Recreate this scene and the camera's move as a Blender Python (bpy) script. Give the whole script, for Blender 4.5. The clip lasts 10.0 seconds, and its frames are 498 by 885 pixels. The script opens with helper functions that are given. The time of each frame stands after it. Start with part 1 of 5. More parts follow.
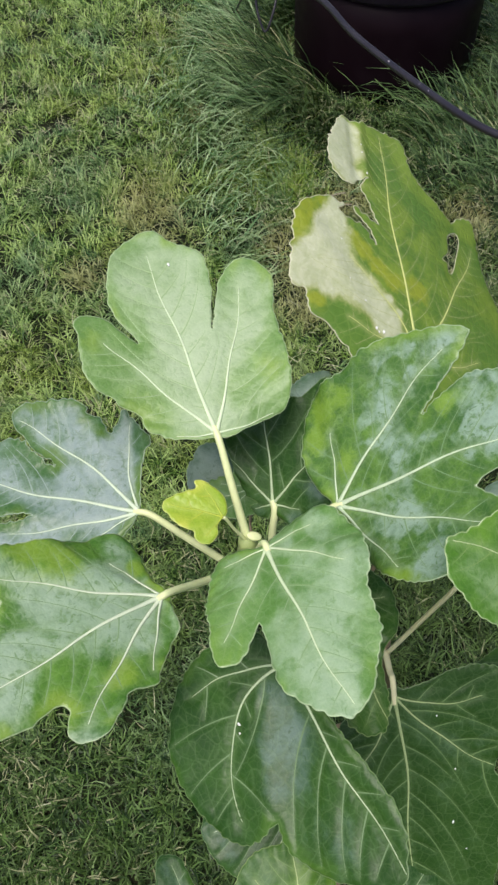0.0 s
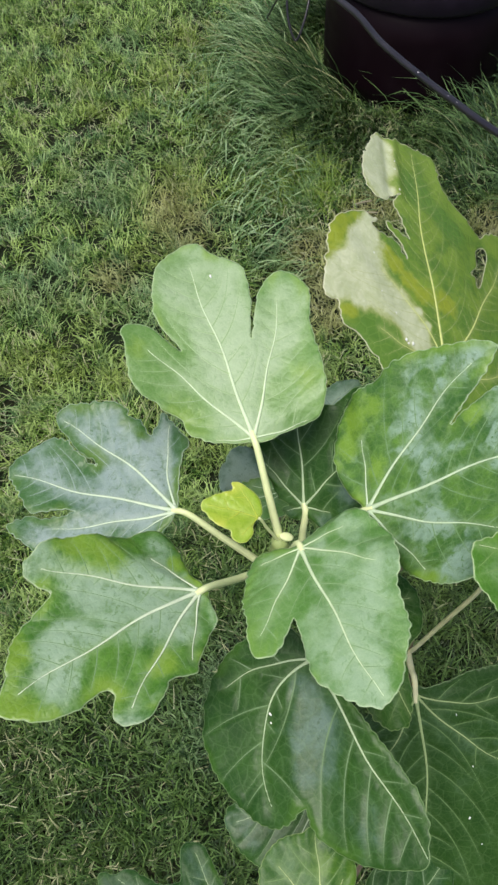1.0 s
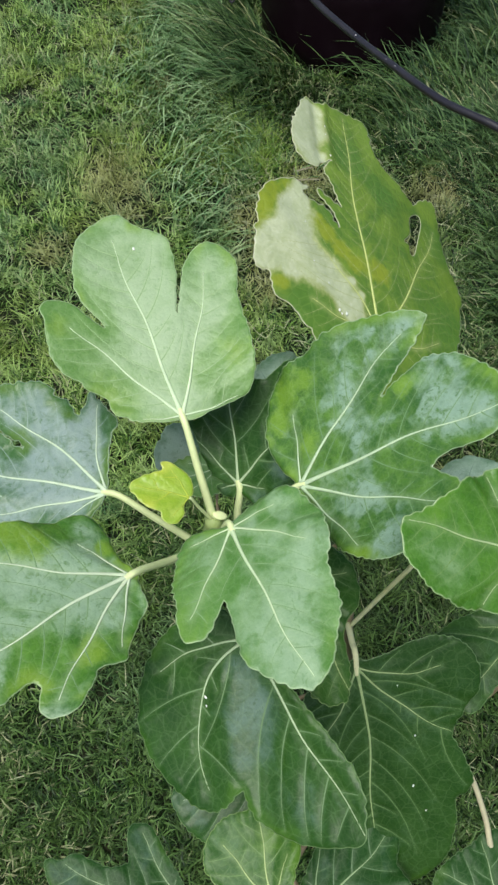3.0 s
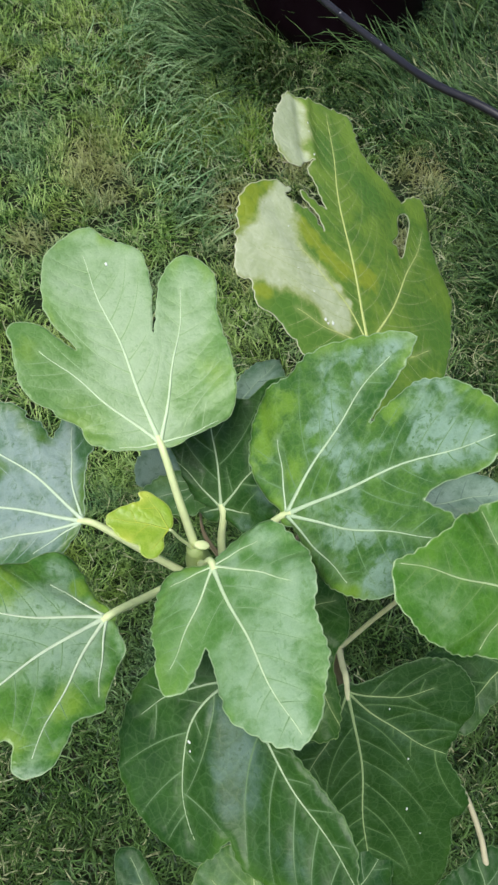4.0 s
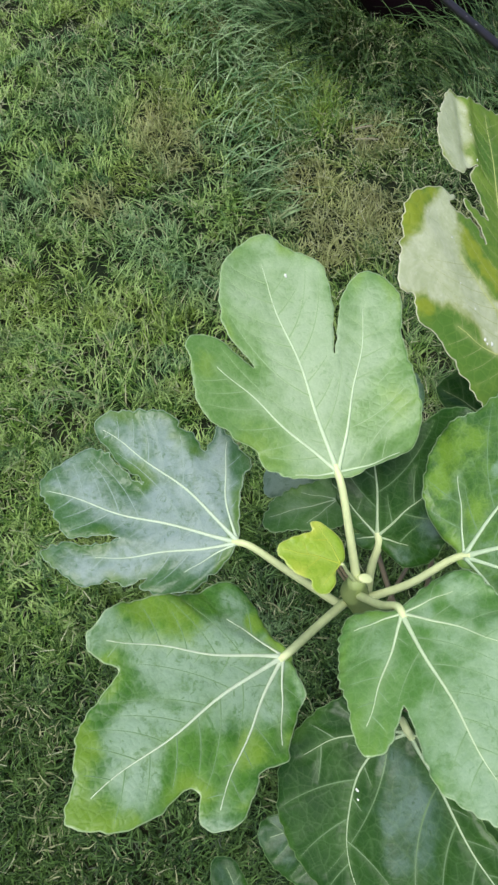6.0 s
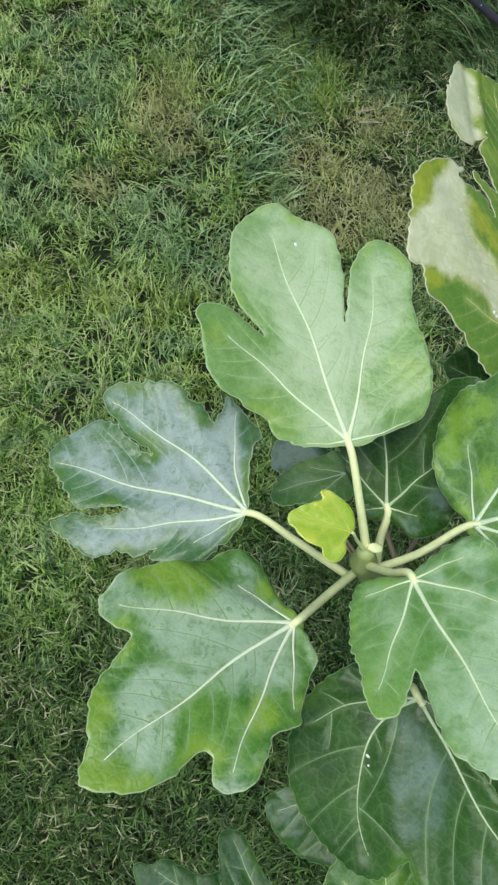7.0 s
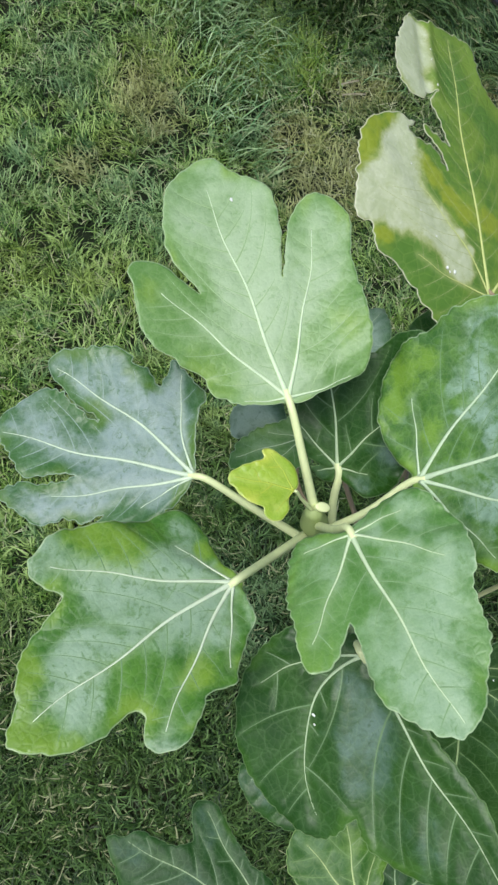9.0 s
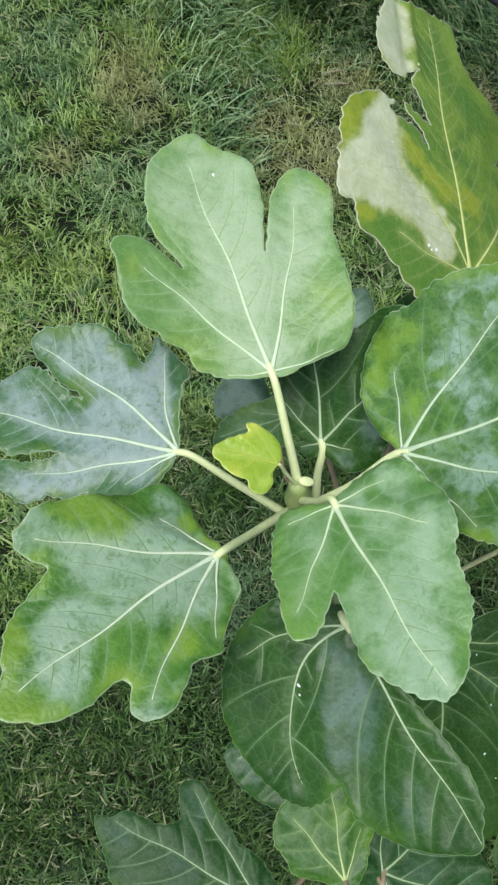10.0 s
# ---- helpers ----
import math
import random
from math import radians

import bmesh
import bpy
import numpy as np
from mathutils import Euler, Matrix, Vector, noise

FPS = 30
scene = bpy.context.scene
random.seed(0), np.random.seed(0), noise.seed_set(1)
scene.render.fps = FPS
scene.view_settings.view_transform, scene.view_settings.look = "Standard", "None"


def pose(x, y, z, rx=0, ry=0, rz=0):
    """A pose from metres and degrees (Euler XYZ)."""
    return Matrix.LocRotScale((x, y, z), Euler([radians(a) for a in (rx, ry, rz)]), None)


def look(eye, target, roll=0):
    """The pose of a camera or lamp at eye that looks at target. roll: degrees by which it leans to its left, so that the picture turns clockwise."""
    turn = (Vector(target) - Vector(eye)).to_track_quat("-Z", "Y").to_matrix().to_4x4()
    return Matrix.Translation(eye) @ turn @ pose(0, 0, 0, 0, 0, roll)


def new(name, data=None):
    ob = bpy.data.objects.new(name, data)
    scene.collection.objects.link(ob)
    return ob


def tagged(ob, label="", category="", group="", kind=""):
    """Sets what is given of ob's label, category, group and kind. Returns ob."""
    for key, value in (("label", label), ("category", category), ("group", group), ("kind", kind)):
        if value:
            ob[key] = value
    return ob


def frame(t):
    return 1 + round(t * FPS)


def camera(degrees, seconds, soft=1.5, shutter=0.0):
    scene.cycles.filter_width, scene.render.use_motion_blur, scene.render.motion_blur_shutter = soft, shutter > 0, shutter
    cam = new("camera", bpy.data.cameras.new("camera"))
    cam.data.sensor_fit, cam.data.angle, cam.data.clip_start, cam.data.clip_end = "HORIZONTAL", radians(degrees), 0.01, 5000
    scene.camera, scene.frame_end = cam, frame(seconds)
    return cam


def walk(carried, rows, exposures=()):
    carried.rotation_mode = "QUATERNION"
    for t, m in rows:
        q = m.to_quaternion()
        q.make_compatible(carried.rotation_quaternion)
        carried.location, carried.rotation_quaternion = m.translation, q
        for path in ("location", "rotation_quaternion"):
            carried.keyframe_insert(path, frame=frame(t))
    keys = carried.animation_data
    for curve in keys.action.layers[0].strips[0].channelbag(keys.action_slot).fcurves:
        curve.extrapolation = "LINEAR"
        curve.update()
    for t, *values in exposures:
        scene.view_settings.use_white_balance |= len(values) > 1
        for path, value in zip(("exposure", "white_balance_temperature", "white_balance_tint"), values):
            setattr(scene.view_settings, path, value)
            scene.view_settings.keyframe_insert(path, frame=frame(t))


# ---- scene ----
from mathutils.geometry import delaunay_2d_cdt

# ------------------------------------------------------------------ camera
cam = camera(33.59, 10.0, soft=2.6)
PATH = [
    (0, pose(0.0000, 0.0000, 1.5504, 33.504, 0.719, -1.086)),
    (0.3, pose(-0.0052, -0.0120, 1.5655, 34.720, 0.900, -0.050)),
    (0.5, pose(-0.0115, -0.0159, 1.5742, 34.361, 0.586, 0.586)),
    (1, pose(-0.0129, -0.0143, 1.5749, 33.698, 0.950, 0.671)),
    (1.5, pose(-0.0120, -0.0085, 1.5679, 32.957, 0.898, 0.765)),
    (2, pose(-0.0011, -0.0057, 1.5585, 31.148, 0.014, -0.905)),
    (2.5, pose(0.0030, -0.0102, 1.5672, 31.633, -0.109, -1.619)),
    (2.7, pose(0.0025, -0.0090, 1.5667, 31.768, -0.490, -1.942)),
    (4, pose(0.0110, 0.0401, 1.5574, 30.036, -1.011, -3.537)),
    (4.5, pose(-0.0189, 0.0643, 1.5523, 28.718, -0.636, -2.654)),
    (5, pose(-0.0428, 0.0840, 1.5454, 27.410, -1.276, -1.673)),
    (5.5, pose(-0.0682, 0.0865, 1.5468, 27.597, -1.990, -0.572)),
    (6, pose(-0.0912, 0.0910, 1.5488, 27.518, -2.234, 0.308)),
    (6.2, pose(-0.0995, 0.0918, 1.5466, 27.361, -2.229, 0.454)),
    (7.3, pose(-0.0920, 0.0736, 1.5413, 26.757, -2.112, 0.090)),
    (7.5, pose(-0.0858, 0.0709, 1.5401, 26.860, -2.229, -0.206)),
    (8, pose(-0.0726, 0.0693, 1.5423, 27.578, -2.009, -0.131)),
    (8.5, pose(-0.0629, 0.0709, 1.5360, 26.795, -2.202, -0.630)),
    (9, pose(-0.0553, 0.0690, 1.5291, 25.850, -0.918, -0.969)),
    (9.5, pose(-0.0569, 0.0639, 1.5285, 25.777, -1.031, -1.219)),
    (10, pose(-0.0547, 0.0570, 1.5259, 25.479, -1.667, -1.782)),
]
walk(cam, PATH, exposures=[(0.0, 0.29, 6500, 17), (0.7, 0.28, 6500, 14), (2.0, 0.24, 6450, 4.5), (4.5, 0.22, 6250, 4), (6.2, 0.22, 6180, 8), (9.0, 0.23, 6080, 8.5), (10.0, 0.23, 6080, 8.5)])

# ------------------------------------------------------------------ light
world = bpy.data.worlds.new("sky")
scene.world = world
world.use_nodes = True
wn = world.node_tree
sky = wn.nodes.new("ShaderNodeTexSky")
sky.sky_type, sky.sun_disc = "NISHITA", False
sky.sun_elevation, sky.sun_rotation = radians(62), radians(-140)
sky.air_density, sky.dust_density, sky.ozone_density = 1.0, 2.5, 1.0
wn.nodes["Background"].inputs["Strength"].default_value = 0.108
wn.links.new(sky.outputs["Color"], wn.nodes["Background"].inputs["Color"])
sun_data = bpy.data.lights.new("sun", "SUN")
sun_data.energy, sun_data.angle, sun_data.color = 3.45, radians(35), (1.0, 0.965, 0.90)
sun = new("sun", sun_data)
sun.matrix_world = look((-0.5, -0.6, 2.6), (0, 0, 0))


# ------------------------------------------------------------------ node helpers
class Mat:
    """A small wrapper round a node material."""

    def __init__(self, name):
        self.m = bpy.data.materials.new(name)
        self.m.use_nodes = True
        self.t = self.m.node_tree
        self.bsdf = self.t.nodes["Principled BSDF"]
        self.out = self.t.nodes["Material Output"]

    def node(self, kind, **values):
        n = self.t.nodes.new(kind)
        for key, value in values.items():
            if key in n.inputs:
                self.put(n.inputs[key], value)
        return n

    def put(self, socket, value):
        if isinstance(value, bpy.types.NodeSocket):
            self.t.links.new(value, socket)
        else:
            socket.default_value = value

    def coords(self, shift=True):
        c = self.t.nodes.new("ShaderNodeTexCoord").outputs["Object"]
        if not shift:
            return c
        r = self.t.nodes.new("ShaderNodeObjectInfo").outputs["Random"]
        a = self.t.nodes.new("ShaderNodeVectorMath")
        a.operation = "MULTIPLY_ADD"
        comb = self.t.nodes.new("ShaderNodeCombineXYZ")
        for k in range(3):
            self.put(comb.inputs[k], r)
        self.put(a.inputs[0], comb.outputs[0])
        a.inputs[1].default_value = (13.0, 7.0, 5.0)
        self.put(a.inputs[2], c)
        return a.outputs[0]

    def noise(self, where, scale, detail=3.0, rough=0.55, distort=0.0):
        n = self.t.nodes.new("ShaderNodeTexNoise")
        self.put(n.inputs["Vector"], where)
        n.inputs["Scale"].default_value, n.inputs["Detail"].default_value = scale, detail
        n.inputs["Roughness"].default_value, n.inputs["Distortion"].default_value = rough, distort
        return n.outputs["Fac"]

    def cells(self, where, scale):
        n = self.t.nodes.new("ShaderNodeTexVoronoi")
        n.feature = "DISTANCE_TO_EDGE"
        self.put(n.inputs["Vector"], where)
        n.inputs["Scale"].default_value = scale
        return n.outputs["Distance"]

    def cell_random(self, where, scale):
        n = self.t.nodes.new("ShaderNodeTexVoronoi")
        n.feature = "SMOOTH_F1"
        self.put(n.inputs["Vector"], where)
        n.inputs["Scale"].default_value, n.inputs["Smoothness"].default_value = scale, 0.35
        sep = self.t.nodes.new("ShaderNodeSeparateColor")
        self.put(sep.inputs[0], n.outputs["Color"])
        return sep.outputs[0]

    def band(self, value, lo, hi, a=0.0, b=1.0):
        n = self.t.nodes.new("ShaderNodeMapRange")
        n.interpolation_type = "SMOOTHSTEP"
        self.put(n.inputs["Value"], value)
        for k, v in zip(("From Min", "From Max", "To Min", "To Max"), (lo, hi, a, b)):
            n.inputs[k].default_value = v
        return n.outputs["Result"]

    def mix(self, fac, a, b, mode="MIX"):
        n = self.t.nodes.new("ShaderNodeMix")
        n.data_type, n.blend_type = "RGBA", mode
        self.put(n.inputs[0], fac)
        for s, v in ((n.inputs[6], a), (n.inputs[7], b)):
            self.put(s, (*v, 1.0) if isinstance(v, tuple) and len(v) == 3 else v)
        return n.outputs[2]

    def math(self, op, a, b=0.0):
        n = self.t.nodes.new("ShaderNodeMath")
        n.operation = op
        self.put(n.inputs[0], a)
        self.put(n.inputs[1], b)
        return n.outputs[0]

    def attr(self, name):
        n = self.t.nodes.new("ShaderNodeAttribute")
        n.attribute_name = name
        return n.outputs["Fac"]

    def bump(self, height, strength, distance):
        n = self.t.nodes.new("ShaderNodeBump")
        self.put(n.inputs["Height"], height)
        n.inputs["Strength"].default_value, n.inputs["Distance"].default_value = strength, distance
        self.put(self.bsdf.inputs["Normal"], n.outputs["Normal"])
        return n.outputs["Normal"]

    def finish(self, colour, rough, spec=0.5, glow_through=0.0, through_tint=(1.15, 1.2, 0.5)):
        self.put(self.bsdf.inputs["Base Color"], (*colour, 1.0) if isinstance(colour, tuple) else colour)
        self.put(self.bsdf.inputs["Roughness"], rough)
        self.put(self.bsdf.inputs["Specular IOR Level"], spec)
        if glow_through:
            tr = self.t.nodes.new("ShaderNodeBsdfTranslucent")
            tint = self.mix(1.0, colour, through_tint, "MULTIPLY")
            self.put(tr.inputs["Color"], tint)
            mx = self.t.nodes.new("ShaderNodeMixShader")
            mx.inputs[0].default_value = glow_through
            self.t.links.new(self.bsdf.outputs[0], mx.inputs[1])
            self.t.links.new(tr.outputs[0], mx.inputs[2])
            self.t.links.new(mx.outputs[0], self.out.inputs["Surface"])
        return self.m


# ------------------------------------------------------------------ materials
def leaf_material(name, deep, mid, pale, pale_share, edge, edge_share, vein, rough, patch=24.0, spec=0.5, blotch=0.10, speck=0.2, blur=0.28):
    """Leaf skin: green in soft cloudy patches, pale mottling that partly paints in sky sheen, yellowing towards parts
    of the margin, dark stains, fine net of veins.
    """
    m = Mat(name)
    c = m.coords()
    warp = m.noise(c, 14.0, 3.0, 0.6, 1.2)
    big = m.noise(c, patch, 5.0, 0.6, 0.15)
    small = m.noise(c, patch * 2.6, 6.0, 0.68, 0.25)
    grain = m.noise(c, 1100.0, 2.0)
    rib, side, inset = m.attr("rib"), m.attr("side_rib"), m.attr("margin")
    paled, yellowed, lush = m.attr("paleness"), m.attr("yellow"), m.attr("lush")
    rim = m.math("SUBTRACT", 1.0, inset)
    col = m.mix(m.band(m.math("ADD", m.math("MULTIPLY", warp, 0.4), m.math("MULTIPLY", small, 0.6)), 0.38, 0.64), deep, mid)
    quilt = m.cell_random(m.mix(0.012, c, m.t.nodes.new("ShaderNodeTexNoise").outputs["Color"], "ADD"), patch * 2.6)
    # pale tone: mottling, with sky sheen painted into the same colour
    paleness = m.math("ADD", m.math("MULTIPLY", big, 0.6), m.math("MULTIPLY", small, 0.4))
    paleness = m.math("ADD", paleness, m.math("MULTIPLY", m.math("SUBTRACT", quilt, 0.5), blotch))
    paleness = m.math("SUBTRACT", paleness, m.math("MULTIPLY", m.band(rim, 0.6, 1.0), 0.08))
    paleness = m.math("ADD", paleness, m.math("MULTIPLY", paled, 0.13))
    paleness = m.math("SUBTRACT", paleness, m.math("MULTIPLY", m.math("MAXIMUM", lush, yellowed), 0.23))
    paleness = m.band(paleness, 0.76 - blur / 2 - pale_share * 0.4, 0.76 + blur / 2 - pale_share * 0.4)
    col = m.mix(paleness, col, pale)
    spots = m.noise(c, patch * 4.5, 6.0, 0.72, 0.3)
    col = m.mix(m.band(spots, 0.50, 0.68, 0.0, speck), col, m.mix(0.4, deep, mid))
    stains = m.noise(m.mix(0.006, c, m.t.nodes.new("ShaderNodeTexNoise").outputs["Color"], "ADD"), 130.0, 4.0, 0.62, 1.6)
    col = m.mix(m.band(stains, 0.57, 0.67, 0.0, 0.30 + 0.5 * speck), col, m.mix(0.25, deep, mid))
    fade = m.math("ADD", m.math("MULTIPLY", warp, 1.2), m.math("MULTIPLY", m.band(rim, 0.4, 1.0), 0.45))
    fade = m.band(fade, 1.35 - edge_share, 1.6 - edge_share)
    discoloured = m.band(m.math("ADD", yellowed, m.math("ADD", m.math("MULTIPLY", m.math("SUBTRACT", small, 0.5), 1.6), m.math("MULTIPLY", m.math("SUBTRACT", big, 0.5), 1.4))), 0.30, 1.0, 0.0, 0.85)
    col = m.mix(m.math("MAXIMUM", fade, discoloured), col, edge)
    lines = 0.65 if spec < 0.45 else 0.4
    net, ladder = m.cells(c, 230.0), m.cells(m.mix(0.004, c, m.t.nodes.new("ShaderNodeTexNoise").outputs["Color"], "ADD"), 105.0)
    col = m.mix(m.band(net, 0.0, 0.10, 0.05, 0.0), col, vein)
    col = m.mix(m.band(ladder, 0.0, 0.07, 0.13 * lines, 0.0), col, vein)
    col = m.mix(m.math("MULTIPLY", side, 0.22 * lines), col, vein)
    col = m.mix(m.math("MULTIPLY", rib, 0.20), col, vein)
    col = m.mix(m.band(inset, 0.004, 0.020, 0.6, 0.0), col, vein)
    col = m.mix(0.2, col, m.mix(grain, (0.0, 0.0, 0.0), (1.0, 1.0, 1.0)), "SOFT_LIGHT")
    h = m.math("ADD", m.math("MULTIPLY", m.band(net, 0.0, 0.25), 0.45), m.math("MULTIPLY", small, 0.8))
    h = m.math("ADD", h, m.math("MULTIPLY", m.band(ladder, 0.0, 0.3), 0.6))
    m.bump(h, 0.22 if spec > 0.4 else 0.13, 0.0008)
    return m.finish(col, m.band(paleness, 0.0, 1.0, rough - 0.05, rough + 0.08), spec, 0.2)


leaf_young = leaf_material("leaf_young", (0.105, 0.225, 0.045), (0.195, 0.335, 0.100), (0.32, 0.43, 0.25), 0.62, (0.19, 0.315, 0.05), 0.32, (0.48, 0.61, 0.36), 0.47, 14.0, 0.5, 0.09)
leaf_soft = leaf_material("leaf_soft", (0.075, 0.195, 0.03), (0.145, 0.285, 0.075), (0.27, 0.40, 0.235), 0.60, (0.14, 0.28, 0.04), 0.32, (0.48, 0.61, 0.36), 0.45, 19.0, 0.5, 0.16, 0.35)
leaf_mottled = leaf_material("leaf_mottled", (0.038, 0.13, 0.008), (0.10, 0.235, 0.025), (0.255, 0.37, 0.24), 0.62, (0.165, 0.285, 0.022), 0.35, (0.46, 0.57, 0.34), 0.42, 26.0, 0.5, 0.12, 0.55)
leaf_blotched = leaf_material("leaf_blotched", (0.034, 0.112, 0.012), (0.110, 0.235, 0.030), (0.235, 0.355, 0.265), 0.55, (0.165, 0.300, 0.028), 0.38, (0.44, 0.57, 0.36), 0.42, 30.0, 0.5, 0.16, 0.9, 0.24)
leaf_green = leaf_material("leaf_green", (0.045, 0.15, 0.008), (0.095, 0.235, 0.02), (0.20, 0.33, 0.14), 0.36, (0.11, 0.25, 0.02), 0.28, (0.44, 0.56, 0.30), 0.42, 26.0, 0.5, 0.14, 0.4)
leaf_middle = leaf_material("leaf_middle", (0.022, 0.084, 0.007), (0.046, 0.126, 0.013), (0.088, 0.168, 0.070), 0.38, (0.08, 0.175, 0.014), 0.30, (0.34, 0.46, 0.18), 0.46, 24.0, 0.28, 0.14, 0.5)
# bluish pale tone paints the sky's reflection into this leaf's colour
leaf_blue_sheen = leaf_material("leaf_blue_sheen", (0.030, 0.105, 0.016), (0.08, 0.175, 0.065), (0.215, 0.295, 0.275), 0.70, (0.075, 0.16, 0.018), 0.46, (0.46, 0.58, 0.45), 0.42, 20.0, 0.5, 0.14, 0.6)
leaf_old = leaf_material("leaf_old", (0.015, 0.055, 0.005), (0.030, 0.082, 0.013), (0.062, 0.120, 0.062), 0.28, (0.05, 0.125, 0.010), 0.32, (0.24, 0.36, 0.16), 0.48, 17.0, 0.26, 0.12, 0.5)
# dark green whose bluish pale tone paints in sky glare
leaf_dark_sheen = leaf_material("leaf_dark_sheen", (0.012, 0.054, 0.0035), (0.027, 0.088, 0.009), (0.098, 0.166, 0.126), 0.38, (0.05, 0.130, 0.010), 0.28, (0.24, 0.36, 0.16), 0.46, 16.0, 0.32, 0.10, 0.5, 0.22)
# deep green taken darker still, for the shade low leaves lie in
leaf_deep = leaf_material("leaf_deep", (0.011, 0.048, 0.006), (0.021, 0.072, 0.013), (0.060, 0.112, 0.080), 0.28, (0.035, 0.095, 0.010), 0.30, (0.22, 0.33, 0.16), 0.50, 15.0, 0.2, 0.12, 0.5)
leaf_steel = leaf_material("leaf_steel", (0.070, 0.155, 0.068), (0.13, 0.22, 0.13), (0.27, 0.37, 0.29), 0.78, (0.07, 0.15, 0.04), 0.25, (0.34, 0.45, 0.33), 0.46, 17.0, 0.3, 0.12, 0.4)
leaf_lime = leaf_material("leaf_lime", (0.23, 0.37, 0.02), (0.31, 0.44, 0.03), (0.42, 0.52, 0.09), 0.35, (0.50, 0.55, 0.07), 0.3, (0.60, 0.66, 0.2), 0.42, 30.0)


def scorched_material():
    """Living yellow-green tissue round dry bleached areas with a torn-looking outline."""
    m = Mat("leaf_scorched")
    c = m.coords(False)
    big, small, fine = m.noise(c, 22.0, 3.0, 0.6, 0.5), m.noise(c, 75.0, 4.0, 0.6, 0.6), m.noise(c, 260.0, 4.0, 0.65, 0.5)
    paled, yellowed, lush = m.attr("paleness"), m.attr("yellow"), m.attr("lush")
    rib, side, inset = m.attr("rib"), m.attr("side_rib"), m.attr("margin")
    uneven = m.math("ADD", m.math("MULTIPLY", m.math("SUBTRACT", small, 0.5), 0.9), m.math("MULTIPLY", m.math("SUBTRACT", fine, 0.5), 0.5))
    col = m.mix(m.band(m.math("ADD", big, m.math("MULTIPLY", uneven, 0.3)), 0.36, 0.64), (0.085, 0.180, 0.018), (0.17, 0.270, 0.028))
    col = m.mix(m.band(m.math("ADD", yellowed, uneven), 0.35, 0.8, 0.0, 0.9), col, m.mix(small, (0.17, 0.235, 0.010), (0.30, 0.35, 0.025)))
    col = m.mix(m.band(m.math("ADD", lush, uneven), 0.35, 0.8, 0.0, 0.85), col, m.mix(small, (0.055, 0.150, 0.014), (0.12, 0.235, 0.030)))
    ladder = m.cells(c, 110.0)
    col = m.mix(m.band(ladder, 0.0, 0.08, 0.14, 0.0), col, (0.30, 0.38, 0.10))
    edge = m.math("ADD", paled, m.math("ADD", m.math("MULTIPLY", uneven, 0.5), m.math("MULTIPLY", m.math("SUBTRACT", m.noise(c, 38.0, 3.0, 0.6, 0.8), 0.5), 0.7)))
    col = m.mix(m.band(edge, 0.20, 0.55), col, (0.31, 0.36, 0.12))
    dry = m.mix(m.band(small, 0.30, 0.70), (0.40, 0.45, 0.26), (0.50, 0.54, 0.36))
    dry = m.mix(m.band(fine, 0.52, 0.75, 0.0, 0.35), dry, (0.64, 0.66, 0.52))
    dry = m.mix(m.band(m.noise(c, 120.0, 3.0, 0.6, 1.0), 0.60, 0.75, 0.0, 0.3), dry, (0.34, 0.37, 0.16))
    dryness = m.band(edge, 0.36, 0.72)
    col = m.mix(dryness, col, dry)
    col = m.mix(m.math("MULTIPLY", side, 0.10), col, (0.45, 0.5, 0.2))
    col = m.mix(m.math("MULTIPLY", rib, 0.3), col, (0.45, 0.5, 0.2))
    col = m.mix(m.band(inset, 0.006, 0.024, 0.8, 0.0), col, (0.62, 0.62, 0.46))
    m.bump(m.math("ADD", m.math("MULTIPLY", m.band(ladder, 0.0, 0.25), 0.5), m.math("ADD", small, m.math("MULTIPLY", fine, 0.5))), 0.35, 0.0012)
    return m.finish(col, m.band(dryness, 0.0, 1.0, 0.42, 0.34), 0.5, 0.22)


leaf_scorched = scorched_material()


def vein_material(name, colour, rough=0.45):
    m = Mat(name)
    c = m.coords()
    n = m.noise(c, 120.0, 3.0)
    col = m.mix(n, tuple(v * 0.8 for v in colour), tuple(min(1.0, v * 1.15) for v in colour))
    m.bump(m.noise(c, 700.0, 2.0), 0.2, 0.0004)
    return m.finish(col, rough, 0.45, 0.12)


vein_skin = {
    "leaf_young": vein_material("vein_pale_green", (0.55, 0.67, 0.43)),
    "leaf_mottled": vein_material("vein_cream", (0.60, 0.69, 0.49)),
    "leaf_blotched": vein_material("vein_soft_cream", (0.53, 0.66, 0.44)),
    "leaf_middle": vein_material("vein_middle", (0.40, 0.50, 0.20)),
    "leaf_soft": vein_material("vein_soft", (0.56, 0.68, 0.42)),
    "leaf_dark_sheen": vein_material("vein_greyish", (0.41, 0.52, 0.31)),
    "leaf_deep": vein_material("vein_deep", (0.30, 0.41, 0.21)),
    "leaf_steel": vein_material("vein_steel", (0.34, 0.46, 0.30)),
    "leaf_old": vein_material("vein_dull", (0.34, 0.44, 0.19)),
    "leaf_green": vein_material("vein_light_green", (0.44, 0.56, 0.28)),
    "leaf_blue_sheen": vein_material("vein_white_green", (0.55, 0.66, 0.48)),
    "leaf_lime": vein_material("vein_lime", (0.42, 0.5, 0.05)),
    "leaf_scorched": vein_material("vein_yellow", (0.52, 0.58, 0.2)),
}
